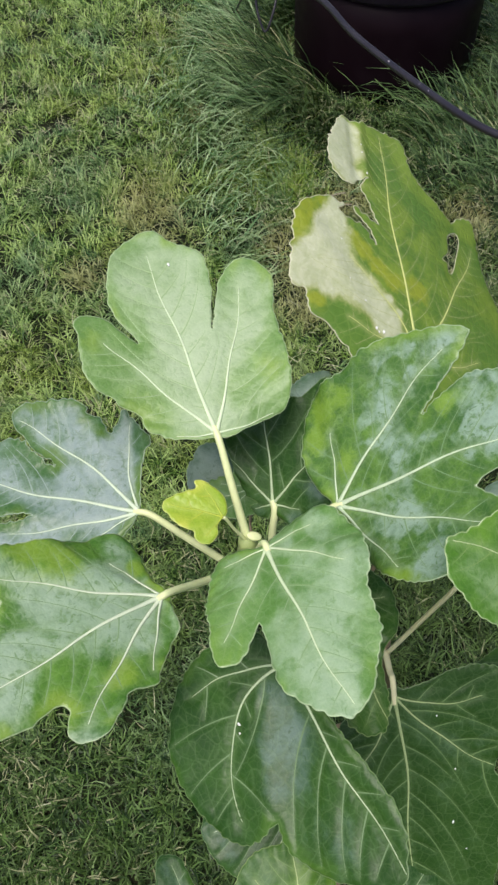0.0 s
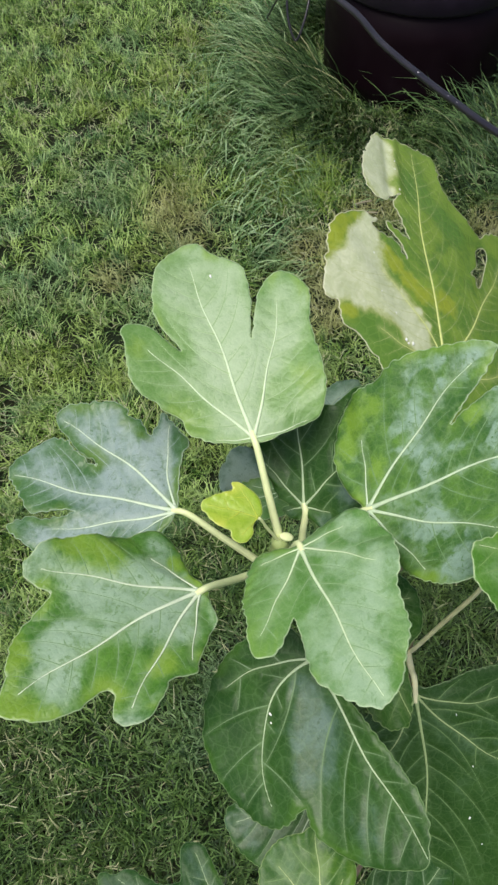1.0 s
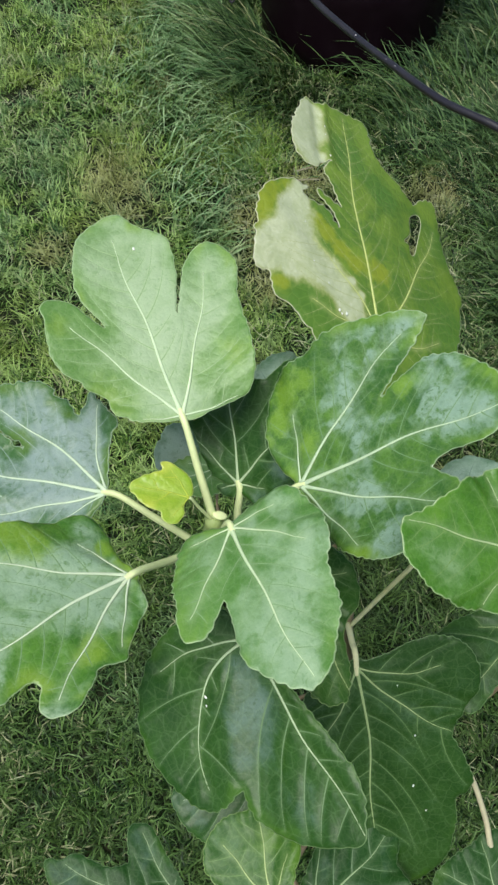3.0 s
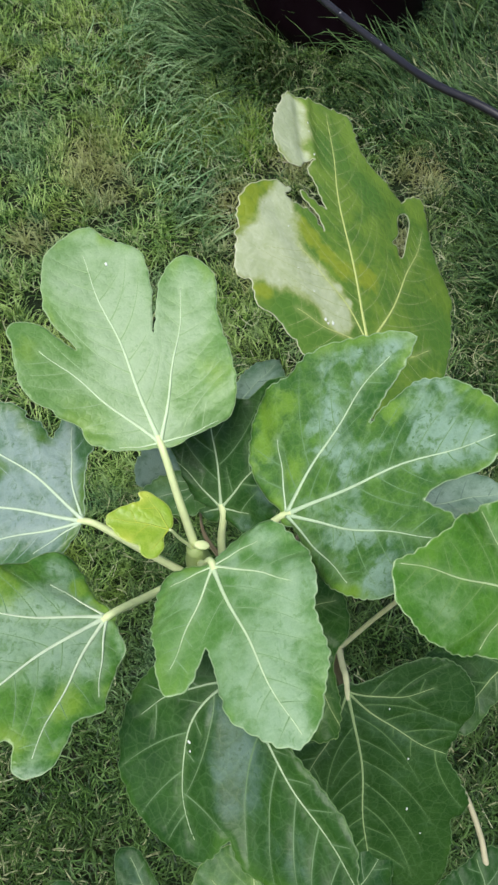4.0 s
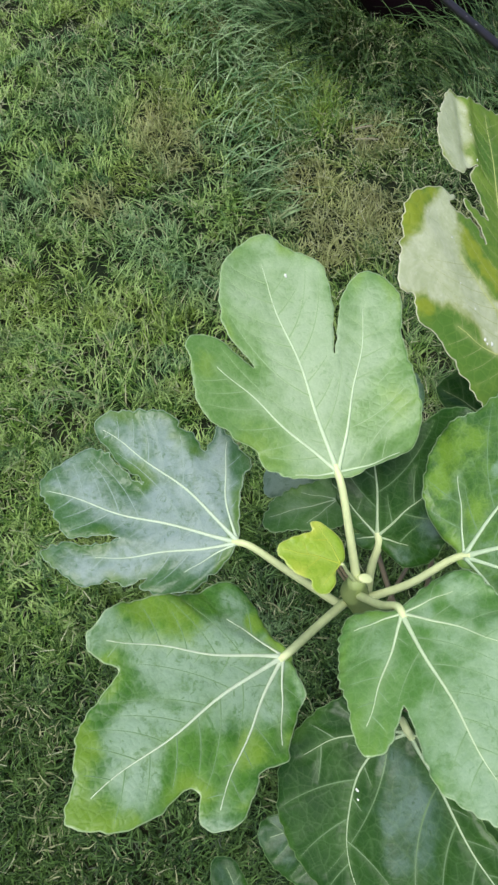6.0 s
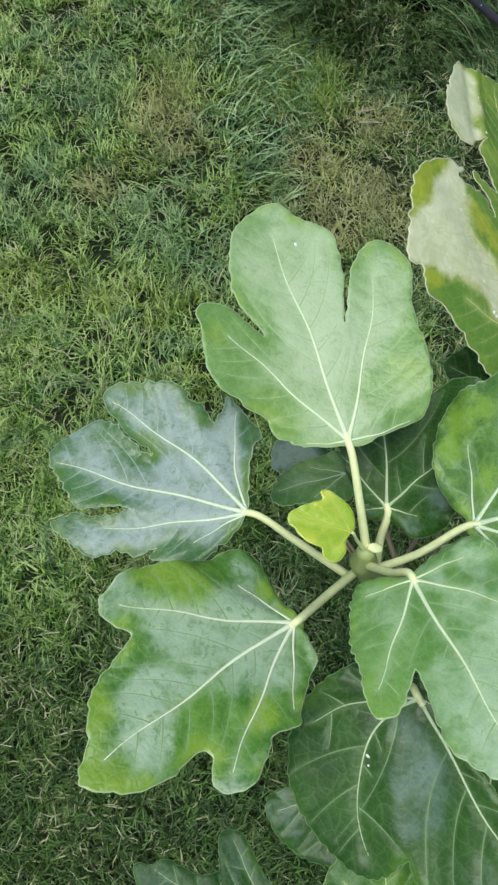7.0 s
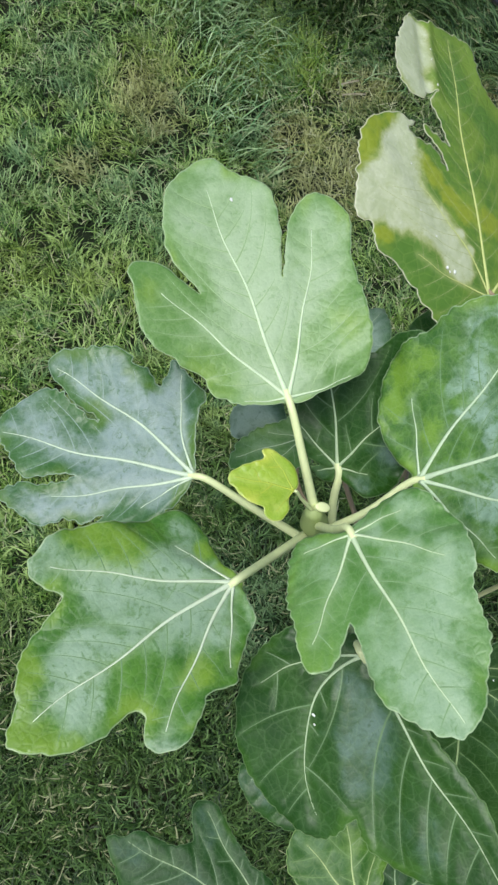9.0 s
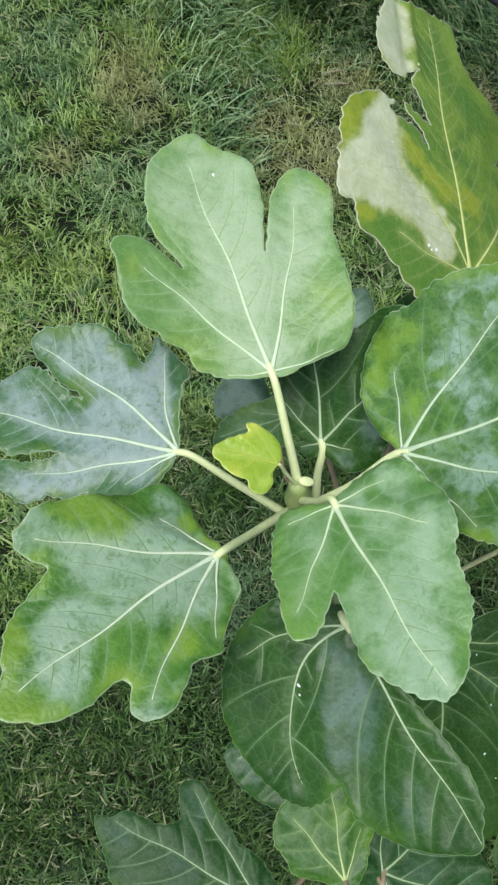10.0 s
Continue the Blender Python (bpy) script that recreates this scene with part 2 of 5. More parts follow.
side_skin = {
    "leaf_young": vein_material("side_vein_young", (0.25, 0.375, 0.16)),
    "leaf_mottled": vein_material("side_vein_mottled", (0.185, 0.31, 0.135)),
    "leaf_blotched": vein_material("side_vein_blotched", (0.15, 0.27, 0.11)),
    "leaf_middle": vein_material("side_vein_middle", (0.12, 0.22, 0.055)),
    "leaf_soft": vein_material("side_vein_soft", (0.21, 0.345, 0.15)),
    "leaf_dark_sheen": vein_material("side_vein_greyish", (0.115, 0.20, 0.08)),
    "leaf_deep": vein_material("side_vein_deep", (0.095, 0.175, 0.07)),
    "leaf_steel": vein_material("side_vein_steel", (0.151, 0.230, 0.166)),
    "leaf_green": vein_material("side_vein_green", (0.165, 0.29, 0.075)),
    "leaf_blue_sheen": vein_material("side_vein_bluish", (0.225, 0.31, 0.265)),
    "leaf_old": vein_material("side_vein_old", (0.11, 0.19, 0.06)),
    "leaf_lime": vein_material("side_vein_lime", (0.386, 0.462, 0.042)),
    "leaf_scorched": vein_material("side_vein_scorched", (0.32, 0.37, 0.15)),
}
stalk_skin = vein_material("stalk_pale_green", (0.70, 0.76, 0.40))
old_stalk_skin = vein_material("stalk_dull", (0.80, 0.77, 0.45), 0.55)


sucker_skin = vein_material("sucker_cream", (0.60, 0.54, 0.36), 0.6)
twig_skin = vein_material("twig_brown", (0.30, 0.23, 0.14), 0.6)
white_fleck = vein_material("white_fleck", (0.75, 0.77, 0.72), 0.5)


def bark_material():
    m = Mat("young_bark")
    c = m.coords()
    n = m.noise(c, 45.0, 4.0, 0.6)
    sep = m.t.nodes.new("ShaderNodeSeparateXYZ")
    m.put(sep.inputs[0], c)
    green = m.mix(n, (0.20, 0.27, 0.08), (0.30, 0.36, 0.14))
    brown = m.mix(n, (0.14, 0.10, 0.06), (0.24, 0.19, 0.12))
    m.bump(m.noise(c, 260.0, 3.0), 0.4, 0.001)
    return m.finish(m.mix(m.band(sep.outputs[2], 0.8, 1.0), brown, green), 0.6)


bark = bark_material()


def grass_material(name, dark, mid, light, olive, straw_share, darkening=0.85, bluish=0.6):
    """Blades of grass: green from blade to blade, paler and olive in tufts and patches, a few dry ones."""
    m = Mat(name)
    c = m.coords(False)
    isl = m.t.nodes.new("ShaderNodeNewGeometry").outputs["Random Per Island"]
    patch = m.noise(c, 2.6, 3.0, 0.6, 0.4)
    tuft = m.noise(c, 22.0, 3.0, 0.6, 0.5)
    col = m.mix(m.band(isl, 0.1, 0.9), dark, mid)
    col = m.mix(m.band(m.math("ADD", m.math("MULTIPLY", isl, 0.3), tuft), 0.54, 0.82), col, light)
    blue = m.noise(c, 7.5, 3.0, 0.6, 0.6)
    col = m.mix(m.band(blue, 0.50, 0.62, 0.0, bluish), col, m.mix(isl, (0.06, 0.15, 0.055), (0.22, 0.34, 0.17)))
    col = m.mix(m.band(m.noise(c, 5.0, 3.0, 0.6, 0.5), 0.48, 0.64, 0.0, 0.38), col, m.mix(isl, tuple(v * 0.5 for v in olive), tuple(v * 1.35 for v in olive)))
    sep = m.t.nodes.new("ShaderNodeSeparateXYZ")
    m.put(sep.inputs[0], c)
    # near lawn's shade painted into the blades; darker rightwards and in random patches too
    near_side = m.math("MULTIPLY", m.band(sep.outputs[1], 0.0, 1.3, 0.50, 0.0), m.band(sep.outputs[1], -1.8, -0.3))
    discoloured = m.math("ADD", m.math("ADD", near_side, m.band(sep.outputs[0], -1.3, 1.3, -0.42, 0.42)), m.math("MULTIPLY", m.math("ADD", patch, m.math("MULTIPLY", tuft, 0.5)), 1.1))
    col = m.mix(m.band(discoloured, 0.72, 1.15, 0.0, darkening), col, m.mix(m.math("POWER", isl, 1.5), (0.005, 0.021, 0.003), (0.090, 0.185, 0.046)))
    loose = m.math("MULTIPLY", m.math("SUBTRACT", isl, 0.5), 0.7)
    col = m.mix(m.band(m.math("ADD", m.attr("cool"), loose), 0.25, 0.95, 0.0, 0.6), col, m.mix(isl, (0.05, 0.13, 0.045), (0.24, 0.36, 0.19)))
    col = m.mix(m.band(m.math("ADD", m.attr("straw"), loose), 0.25, 0.95, 0.0, 0.6), col, m.mix(tuft, (0.17, 0.155, 0.055), (0.42, 0.38, 0.19)))
    dry = m.math("FRACT", m.math("MULTIPLY", isl, 17.3))
    lim = m.math("ADD", dry, m.math("MULTIPLY", m.band(patch, 0.45, 0.7), 0.12))
    col = m.mix(m.band(lim, 1.0 - straw_share, 1.02 - straw_share), col, (0.32, 0.34, 0.18))
    return m.finish(col, 0.5, 0.35, 0.22)


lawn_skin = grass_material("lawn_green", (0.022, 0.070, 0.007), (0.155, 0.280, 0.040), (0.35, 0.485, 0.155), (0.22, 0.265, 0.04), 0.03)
# long-grass green taken darker, with the tub's shade put into the colour
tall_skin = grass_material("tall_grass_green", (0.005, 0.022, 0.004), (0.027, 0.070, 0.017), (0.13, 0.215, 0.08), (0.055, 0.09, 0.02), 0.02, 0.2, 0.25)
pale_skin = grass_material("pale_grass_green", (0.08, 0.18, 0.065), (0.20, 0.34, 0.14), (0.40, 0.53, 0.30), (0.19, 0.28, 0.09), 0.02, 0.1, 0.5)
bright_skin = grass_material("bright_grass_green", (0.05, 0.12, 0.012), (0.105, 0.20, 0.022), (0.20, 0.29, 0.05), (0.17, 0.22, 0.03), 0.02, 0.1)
dry_skin = vein_material("dry_stem", (0.24, 0.22, 0.14), 0.7)
straw_skin = vein_material("straw", (0.36, 0.38, 0.22), 0.6)


def soil_material():
    m = Mat("lawn_soil")
    c = m.coords(False)
    a, b, d = m.noise(c, 3.0, 4.0), m.noise(c, 60.0, 5.0, 0.65), m.noise(c, 400.0, 3.0)
    # near-black under the dense lawn; paler turf takes over at the sides and ends
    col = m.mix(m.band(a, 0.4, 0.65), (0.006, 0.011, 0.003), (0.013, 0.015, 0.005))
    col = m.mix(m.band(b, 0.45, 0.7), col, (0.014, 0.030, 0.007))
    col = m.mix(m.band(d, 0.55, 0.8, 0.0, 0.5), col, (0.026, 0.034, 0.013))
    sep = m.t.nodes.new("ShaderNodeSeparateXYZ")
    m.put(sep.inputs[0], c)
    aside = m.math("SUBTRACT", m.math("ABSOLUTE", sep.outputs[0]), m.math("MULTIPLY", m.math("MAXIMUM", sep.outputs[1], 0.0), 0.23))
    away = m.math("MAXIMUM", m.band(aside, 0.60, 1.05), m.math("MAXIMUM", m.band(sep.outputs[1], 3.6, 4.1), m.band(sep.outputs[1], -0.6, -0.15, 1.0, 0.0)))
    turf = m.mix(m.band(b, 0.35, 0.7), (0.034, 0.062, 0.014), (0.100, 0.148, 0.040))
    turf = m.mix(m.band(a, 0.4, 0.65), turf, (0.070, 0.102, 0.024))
    # near and right turf coloured darker, carrying on the lawn's painted shade
    turf_dark = m.math("MULTIPLY", m.band(sep.outputs[1], 0.0, 1.6, 0.65, 0.0), m.band(sep.outputs[1], -2.6, -0.3))
    turf_dark = m.math("MULTIPLY", m.math("MAXIMUM", turf_dark, m.math("MULTIPLY", m.band(sep.outputs[0], 0.1, 1.2, 0.0, 0.6), m.band(m.math("ABSOLUTE", m.math("SUBTRACT", sep.outputs[1], 1.6)), 1.6, 3.6, 1.0, 0.0))), m.band(m.math("ABSOLUTE", sep.outputs[0]), 1.0, 3.2, 1.0, 0.0))
    turf = m.mix(turf_dark, turf, (0.010, 0.024, 0.005))
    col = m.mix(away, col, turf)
    m.bump(m.math("ADD", b, m.math("MULTIPLY", d, 0.4)), 0.8, 0.01)
    return m.finish(col, 0.9, 0.2)


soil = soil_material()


def plastic_material(name, colour, rough, gloss=0.28):
    m = Mat(name)
    c = m.coords()
    n, f = m.noise(c, 9.0, 4.0, 0.6), m.noise(c, 220.0, 3.0)
    col = m.mix(m.band(n, 0.45, 0.75, 0.0, 0.4), colour, tuple(v * 1.9 + 0.004 for v in colour))
    m.bump(f, 0.15, 0.0006)
    return m.finish(col, m.band(n, 0.3, 0.7, rough - 0.08, rough + 0.12), gloss)


pot_plastic = plastic_material("pot_plastic", (0.006, 0.002, 0.004), 0.5, 0.09)
rim_plastic = plastic_material("rim_plastic", (0.010, 0.006, 0.013), 0.36, 0.25)
hose_rubber = plastic_material("hose_rubber", (0.014, 0.012, 0.017), 0.36, 0.5)
orange_plastic = plastic_material("orange_plastic", (0.45, 0.07, 0.02), 0.4)
scuff = plastic_material("pale_scuff", (0.22, 0.21, 0.23), 0.5)


def compost_material():
    m = Mat("compost")
    c = m.coords(False)
    b = m.noise(c, 70.0, 5.0, 0.7)
    m.bump(b, 1.0, 0.012)
    return m.finish(m.mix(m.band(b, 0.35, 0.7), (0.03, 0.018, 0.016), (0.14, 0.09, 0.085)), 0.9, 0.2)


compost = compost_material()


# ------------------------------------------------------------------ mesh helpers
def mesh_of(name, bm, material, smooth=True):
    me = bpy.data.meshes.new(name)
    bm.normal_update()
    bm.to_mesh(me)
    bm.free()
    me.materials.append(material)
    if smooth:
        me.shade_smooth()
    return me


def part(name, bm, material, parent, label="", matrix=None, smooth=True):
    me = bm if isinstance(bm, bpy.types.Mesh) else mesh_of(name, bm, material, smooth)
    ob = new(name, me)
    ob.parent = parent
    if matrix is not None:
        ob.matrix_basis = matrix
    return tagged(ob, label)


def tube(bm, points, radii, sides=8, flat=1.0, caps=True):
    """Sweeps a ring along the points into bm."""
    rings = []
    side = None
    for k, p in enumerate(points):
        a, b = points[max(k - 1, 0)], points[min(k + 1, len(points) - 1)]
        way = (b - a).normalized()
        if side is None:
            side = way.orthogonal().normalized()
            if abs(way.z) < 0.9:
                side = way.cross(Vector((0, 0, 1))).normalized()
        side = (side - way * side.dot(way)).normalized()
        up = side.cross(way)
        ring = []
        for j in range(sides):
            t = 2 * math.pi * j / sides
            ring.append(bm.verts.new(p + side * (radii[k] * math.cos(t)) + up * (radii[k] * flat * math.sin(t))))
        rings.append(ring)
    for r0, r1 in zip(rings, rings[1:]):
        for j in range(sides):
            bm.faces.new((r0[j], r0[(j + 1) % sides], r1[(j + 1) % sides], r1[j]))
    if caps:
        bm.faces.new(rings[0][::-1])
        bm.faces.new(rings[-1])
    return bm


def smooth_line(points, steps):
    """Catmull-Rom line through the points."""
    p = [Vector(q) for q in points]
    p = [2 * p[0] - p[1]] + p + [2 * p[-1] - p[-2]]
    out = []
    for i in range(1, len(p) - 2):
        for s in range(steps):
            t = s / steps
            a, b, c, d = p[i - 1], p[i], p[i + 1], p[i + 2]
            out.append(0.5 * (2 * b + (c - a) * t + (2 * a - 5 * b + 4 * c - d) * t * t + (3 * b - a - 3 * c + d) * t ** 3))
    out.append(p[-2])
    return out


def lathe(bm, outline, turns=48):
    """Turns (radius, height) pairs round z."""
    rings = []
    for r, z in outline:
        rings.append([bm.verts.new((r * math.cos(2 * math.pi * j / turns), r * math.sin(2 * math.pi * j / turns), z)) for j in range(turns)])
    for r0, r1 in zip(rings, rings[1:]):
        for j in range(turns):
            bm.faces.new((r0[j], r0[(j + 1) % turns], r1[(j + 1) % turns], r1[j]))
    return rings


# ------------------------------------------------------------------ ground
def ground_height(x, y):
    """Gentle unevenness of the lawn."""
    return 0.006 * np.sin(3.1 * x + 0.7) * np.sin(2.3 * y + 1.1) + 0.003 * np.sin(9.0 * x) * np.cos(7.0 * y + 0.4)


def build_ground():
    edges = np.r_[-300, -60, -12, -4, np.linspace(-2.2, 2.2, 45), 4, 12, 60, 300]
    ys = np.r_[-300, -60, -12, -3, np.linspace(-1.2, 4.6, 59), 7, 15, 60, 300]
    bm = bmesh.new()
    grid = []
    for y in ys:
        row = []
        for x in edges:
            near = 1.0 if abs(x) < 3 and -2 < y < 5.5 else 0.0
            row.append(bm.verts.new((x, y, near * float(ground_height(x, y)) - 0.004)))
        grid.append(row)
    for r0, r1 in zip(grid, grid[1:]):
        for j in range(len(edges) - 1):
            bm.faces.new((r0[j], r0[j + 1], r1[j + 1], r1[j]))
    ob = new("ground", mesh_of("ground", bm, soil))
    tagged(ob, "near-black soil and dead grass under a mown garden lawn", "lawn", kind="structure")


build_ground()

# ------------------------------------------------------------------ fig tree
TREE = Vector((0.212, 0.266, 0.0))
fig_tree = new("fig_tree")
fig_tree.location = TREE
fig_tree.empty_display_size = 0.1
tagged(fig_tree, "young fig sapling with large mottled lobed leaves in a lawn", "tree")


def build_trunk():
    line = smooth_line([Vector(p) - TREE for p in ((0.214, 0.270, -0.02), (0.191, 0.266, 0.3), (0.145, 0.262, 0.6), (0.062, 0.260, 0.88), (0.006, 0.258, 0.995), (-0.0035, 0.258, 1.041))], 8)
    n = len(line)
    radii = []
    for k in range(n):
        s = k / (n - 1)
        r = 0.0125 - 0.0045 * s
        r += 0.0012 * max(0.0, math.sin(k * 1.3)) * s
        r *= 1 - 0.42 * max(0.0, (s - 0.88) / 0.12) ** 2
        radii.append(r)
    bm = tube(bmesh.new(), line, radii, 14)
    part("trunk", bm, bark, fig_tree, "slender green-brown stem with leaf scars")
    # sheathed bud at the tip, cut flat and pale
    bm = bmesh.new()
    rings = lathe(bm, [(0.0052, -0.004), (0.0056, 0.002), (0.0058, 0.0035), (0.0045, 0.0045), (0.0004, 0.0048)], 12)
    bm.faces.new(rings[-1])
    part("bud", bm, stalk_skin, fig_tree, "pale cream-green terminal bud", pose(-0.2105, -0.008, 1.0440, 12, 24, 0) @ Matrix.Diagonal((0.95, 0.55, 0.5, 1.0)))
    # scar left by a dropped leaf
    bm = bmesh.new()
    rings = lathe(bm, [(0.0034, -0.002), (0.0036, 0.002), (0.0022, 0.0032), (0.0003, 0.0035)], 10)
    bm.faces.new(rings[-1])
    part("leaf_scar", bm, bark, fig_tree, "pale round leaf scar", pose(-0.218, -0.010, 1.02, 0, -70, 20))


build_trunk()


def build_branches():
    # side shoot that bears the low leaves
    line = smooth_line([Vector(p) - TREE for p in ((0.191, 0.266, 0.30), (0.165, 0.255, 0.55), (0.122, 0.240, 0.78), (0.108, 0.233, 0.885), (0.107, 0.236, 0.905))], 8)
    part("branch", tube(bmesh.new(), line, [0.0075 - 0.0028 * k / (len(line) - 1) for k in range(len(line))], 12), twig_skin, fig_tree, "brownish side shoot")
    # bare pale twig low at the side
    line = smooth_line([Vector(p) - TREE for p in ((0.46, -0.10, -0.01), (0.42, -0.07, 0.25), (0.315, -0.01, 0.57), (0.252, 0.054, 0.70), (0.235, 0.091, 0.75), (0.214, 0.121, 0.80), (0.196, 0.140, 0.815))], 8)
    part("branch", tube(bmesh.new(), line, [0.0038 - 0.0018 * k / (len(line) - 1) for k in range(len(line))], 10), sucker_skin, fig_tree, "bare cream-coloured sucker shoot")


build_branches()


def steady_curve(knots):
    """Periodic shape-keeping cubic through (degrees, reach)."""
    a = np.array([k[0] for k in knots], float)
    r = np.array([k[1] for k in knots], float)
    order = np.argsort(a)
    a, r = a[order], r[order]
    a = np.r_[a[-2:] - 360, a, a[:2] + 360]
    r = np.r_[r[-2:], r, r[:2]]
    h, d = np.diff(a), np.diff(r) / np.diff(a)
    m = np.zeros_like(r)
    for k in range(1, len(r) - 1):
        if d[k - 1] * d[k] > 0:
            w1, w2 = 2 * h[k] + h[k - 1], h[k] + 2 * h[k - 1]
            m[k] = (w1 + w2) / (w1 / d[k - 1] + w2 / d[k])
    m[0], m[-1] = d[0], d[-1]

    def reach(t):
        t = (np.asarray(t, float) + 180) % 360 - 180
        k = np.clip(np.searchsorted(a, t) - 1, 0, len(a) - 2)
        s = (t - a[k]) / h[k]
        return ((1 + 2 * s) * (1 - s) ** 2 * r[k] + s * (1 - s) ** 2 * h[k] * m[k] + s * s * (3 - 2 * s) * r[k + 1] + s * s * (s - 1) * h[k] * m[k + 1])

    return reach


def margin_distance(q, loops):
    """Distance of each point from the nearest margin."""
    out = np.full(len(q), 9.0)
    for loop in loops:
        way = np.roll(loop, -1, 0) - loop
        den = (way ** 2).sum(1) + 1e-12
        for k in range(0, len(q), 1500):
            p = q[k:k + 1500, None, :] - loop
            s = np.clip((p * way).sum(2) / den, 0, 1)
            d = p - s[..., None] * way
            out[k:k + 1500] = np.minimum(out[k:k + 1500], np.sqrt((d ** 2).sum(2).min(1)))
    return out


def within(q, loop):
    """Which points lie inside the closed loop."""
    a, b = loop, np.roll(loop, -1, 0)
    rise = b[:, 1] - a[:, 1]
    rise = np.where(np.abs(rise) < 1e-12, 1e-12, rise)
    out = np.zeros(len(q), bool)
    for k in range(0, len(q), 1500):
        p = q[k:k + 1500, None, :]
        spans = (a[:, 1] > p[..., 1]) != (b[:, 1] > p[..., 1])
        cross = a[:, 0] + (p[..., 1] - a[:, 1]) / rise * (b[:, 0] - a[:, 0])
        out[k:k + 1500] = (spans & (p[..., 0] < cross)).sum(1) % 2 == 1
    return out


def evened(loop, step):
    """The closed loop again, in even steps, running anticlockwise."""
    a, b = loop, np.roll(loop, -1, 0)
    if (a[:, 0] * b[:, 1] - b[:, 0] * a[:, 1]).sum() < 0:
        loop = loop[::-1]
    ring = np.concatenate([loop, loop[:1]])
    along = np.r_[0, np.cumsum(np.hypot(*np.diff(ring, axis=0).T))]
    at = np.linspace(0, along[-1], max(24, int(along[-1] / step)), endpoint=False)
    return np.stack([np.interp(at, along, ring[:, 0]), np.interp(at, along, ring[:, 1])], 1), at


def rounded(points, steps=6):
    """Smooth closed line through points given in mm."""
    p = np.array(points, float) / 1000.0
    a, b, c, d = np.roll(p, 1, 0), p, np.roll(p, -1, 0), np.roll(p, -2, 0)
    rows = []
    for k in range(steps):
        t = k / steps
        rows.append(0.5 * (2 * b + (c - a) * t + (2 * a - 5 * b + 4 * c - d) * t * t + (3 * b - a - 3 * c + d) * t ** 3))
    return np.stack(rows, 1).reshape(-1, 2)


def fig_leaf(place, skin, profile=(), veins=(), curl=(0, 0, 0), seed=1, stalk=(), wave=0.002, pleats=(), flecks=(), ragged=0.0005, thick=1.0, swells=(), teeth_size=1.0, stalk_look="green", label="", outline=(), holes=(), patches=(), grid=0.0016, creases=()):
    """One leaf of the tree. place: the pose of the leaf's foot, x along the midrib, z off the upper face.
    profile: lobe tips, shoulders and sinuses as (degrees, reach in mm), or outline: the margin as (x, y) in mm; holes:
    torn holes likewise;
    veins: (degrees, length in mm, bend); curl: how the blade bends along, across and askew;
    swells: how a lobe broadens over the notch beside it (degrees at the notch, at the lobe's middle, mm where it
    begins, where it is full, degrees);
    creases: folds along a line (x, y, x, y, depth, half width in mm), raised on one side and sunk on the other;
    patches: pale tone (mottling, bleaching, painted sheen), yellowing or deep green (b, y, d) as (kind, x, y, radius)
    in mm; stalk: places that the leaf stalk passes down to the stem."""
    rng = np.random.default_rng(seed)

    def swept(xy):
        r = np.hypot(xy[:, 0], xy[:, 1])
        th = np.degrees(np.arctan2(xy[:, 1], xy[:, 0]))
        t = np.zeros(len(xy))
        for notch, middle, start, full, amount in swells:
            u = (th - middle) / (notch - middle)
            s = np.clip((r * 1000 - start) / (full - start), 0, 1)
            t = t + np.where((u > 0) & (u <= 1), amount * u * u * s * s * (3 - 2 * s), 0.0)
        t = np.radians(t)
        return np.stack([xy[:, 0] * np.cos(t) - xy[:, 1] * np.sin(t), xy[:, 0] * np.sin(t) + xy[:, 1] * np.cos(t)], 1)

    if profile:
        reach = steady_curve([(d, r / 1000.0) for d, r in profile])
        degs = np.unique(np.r_[np.linspace(-179.0, 179.0, 420), [d for d, r in profile]])
        rim = np.maximum(reach(degs), 0.0025)
        loop = swept(np.stack([rim * np.cos(np.radians(degs)), rim * np.sin(np.radians(degs))], 1))
    else:
        loop = rounded(outline)
    loop, along = evened(loop, 0.0011)
    size = float(np.hypot(*loop.T).max())
    # margin with small blunt teeth
    out = np.roll(loop, -1, 0) - np.roll(loop, 1, 0)
    out = np.stack([out[:, 1], -out[:, 0]], 1) / (np.hypot(*out.T)[:, None] + 1e-9)
    knots = np.arange(0, along[-1] + 0.004, 0.0034)
    teeth = ragged * np.interp(along, knots, rng.normal(0, 0.8, len(knots)))
    blunt = np.interp(along, knots[::4], rng.uniform(0.0, 1.0, len(knots[::4])))
    teeth += 0.0013 * teeth_size * blunt * np.abs(np.sin(along * np.pi / 0.0075 + 3.5 * np.sin(along * 27 + rng.uniform(0, 6))))
    loop = loop + out * (teeth * np.minimum(1, np.hypot(*loop.T) / 0.03))[:, None]
    tears = [evened(rounded(h, 4), 0.0011)[0] for h in holes]
    loops = [loop] + tears

    # lines of the ribs in the plane of the leaf
    ribs = []
    for d, r, b in veins:
        s = np.linspace(0, 1, 60)
        ang = np.radians(d + b * s + 1.3 * np.sin(9 * s + rng.uniform(0, 6)) * s * (1 - s) * 4)
        line = swept(np.stack([s * r / 1000 * np.cos(ang), s * r / 1000 * np.sin(ang)], 1))
        off = ~within(line, loop)
        off[:8] = False
        stop = int(np.argmax(off)) if off.any() else 60
        at = np.linspace(0, max(8, stop - 1), 26)
        ribs.append(np.stack([np.interp(at, np.arange(60), line[:, k]) for k in (0, 1)], 1))
    allribs = np.concatenate(ribs)
    dark_blade = skin in (leaf_old, leaf_dark_sheen, leaf_deep, leaf_steel)
    gap = (0.0085, 0.0125) if dark_blade else (0.0060, 0.0090)
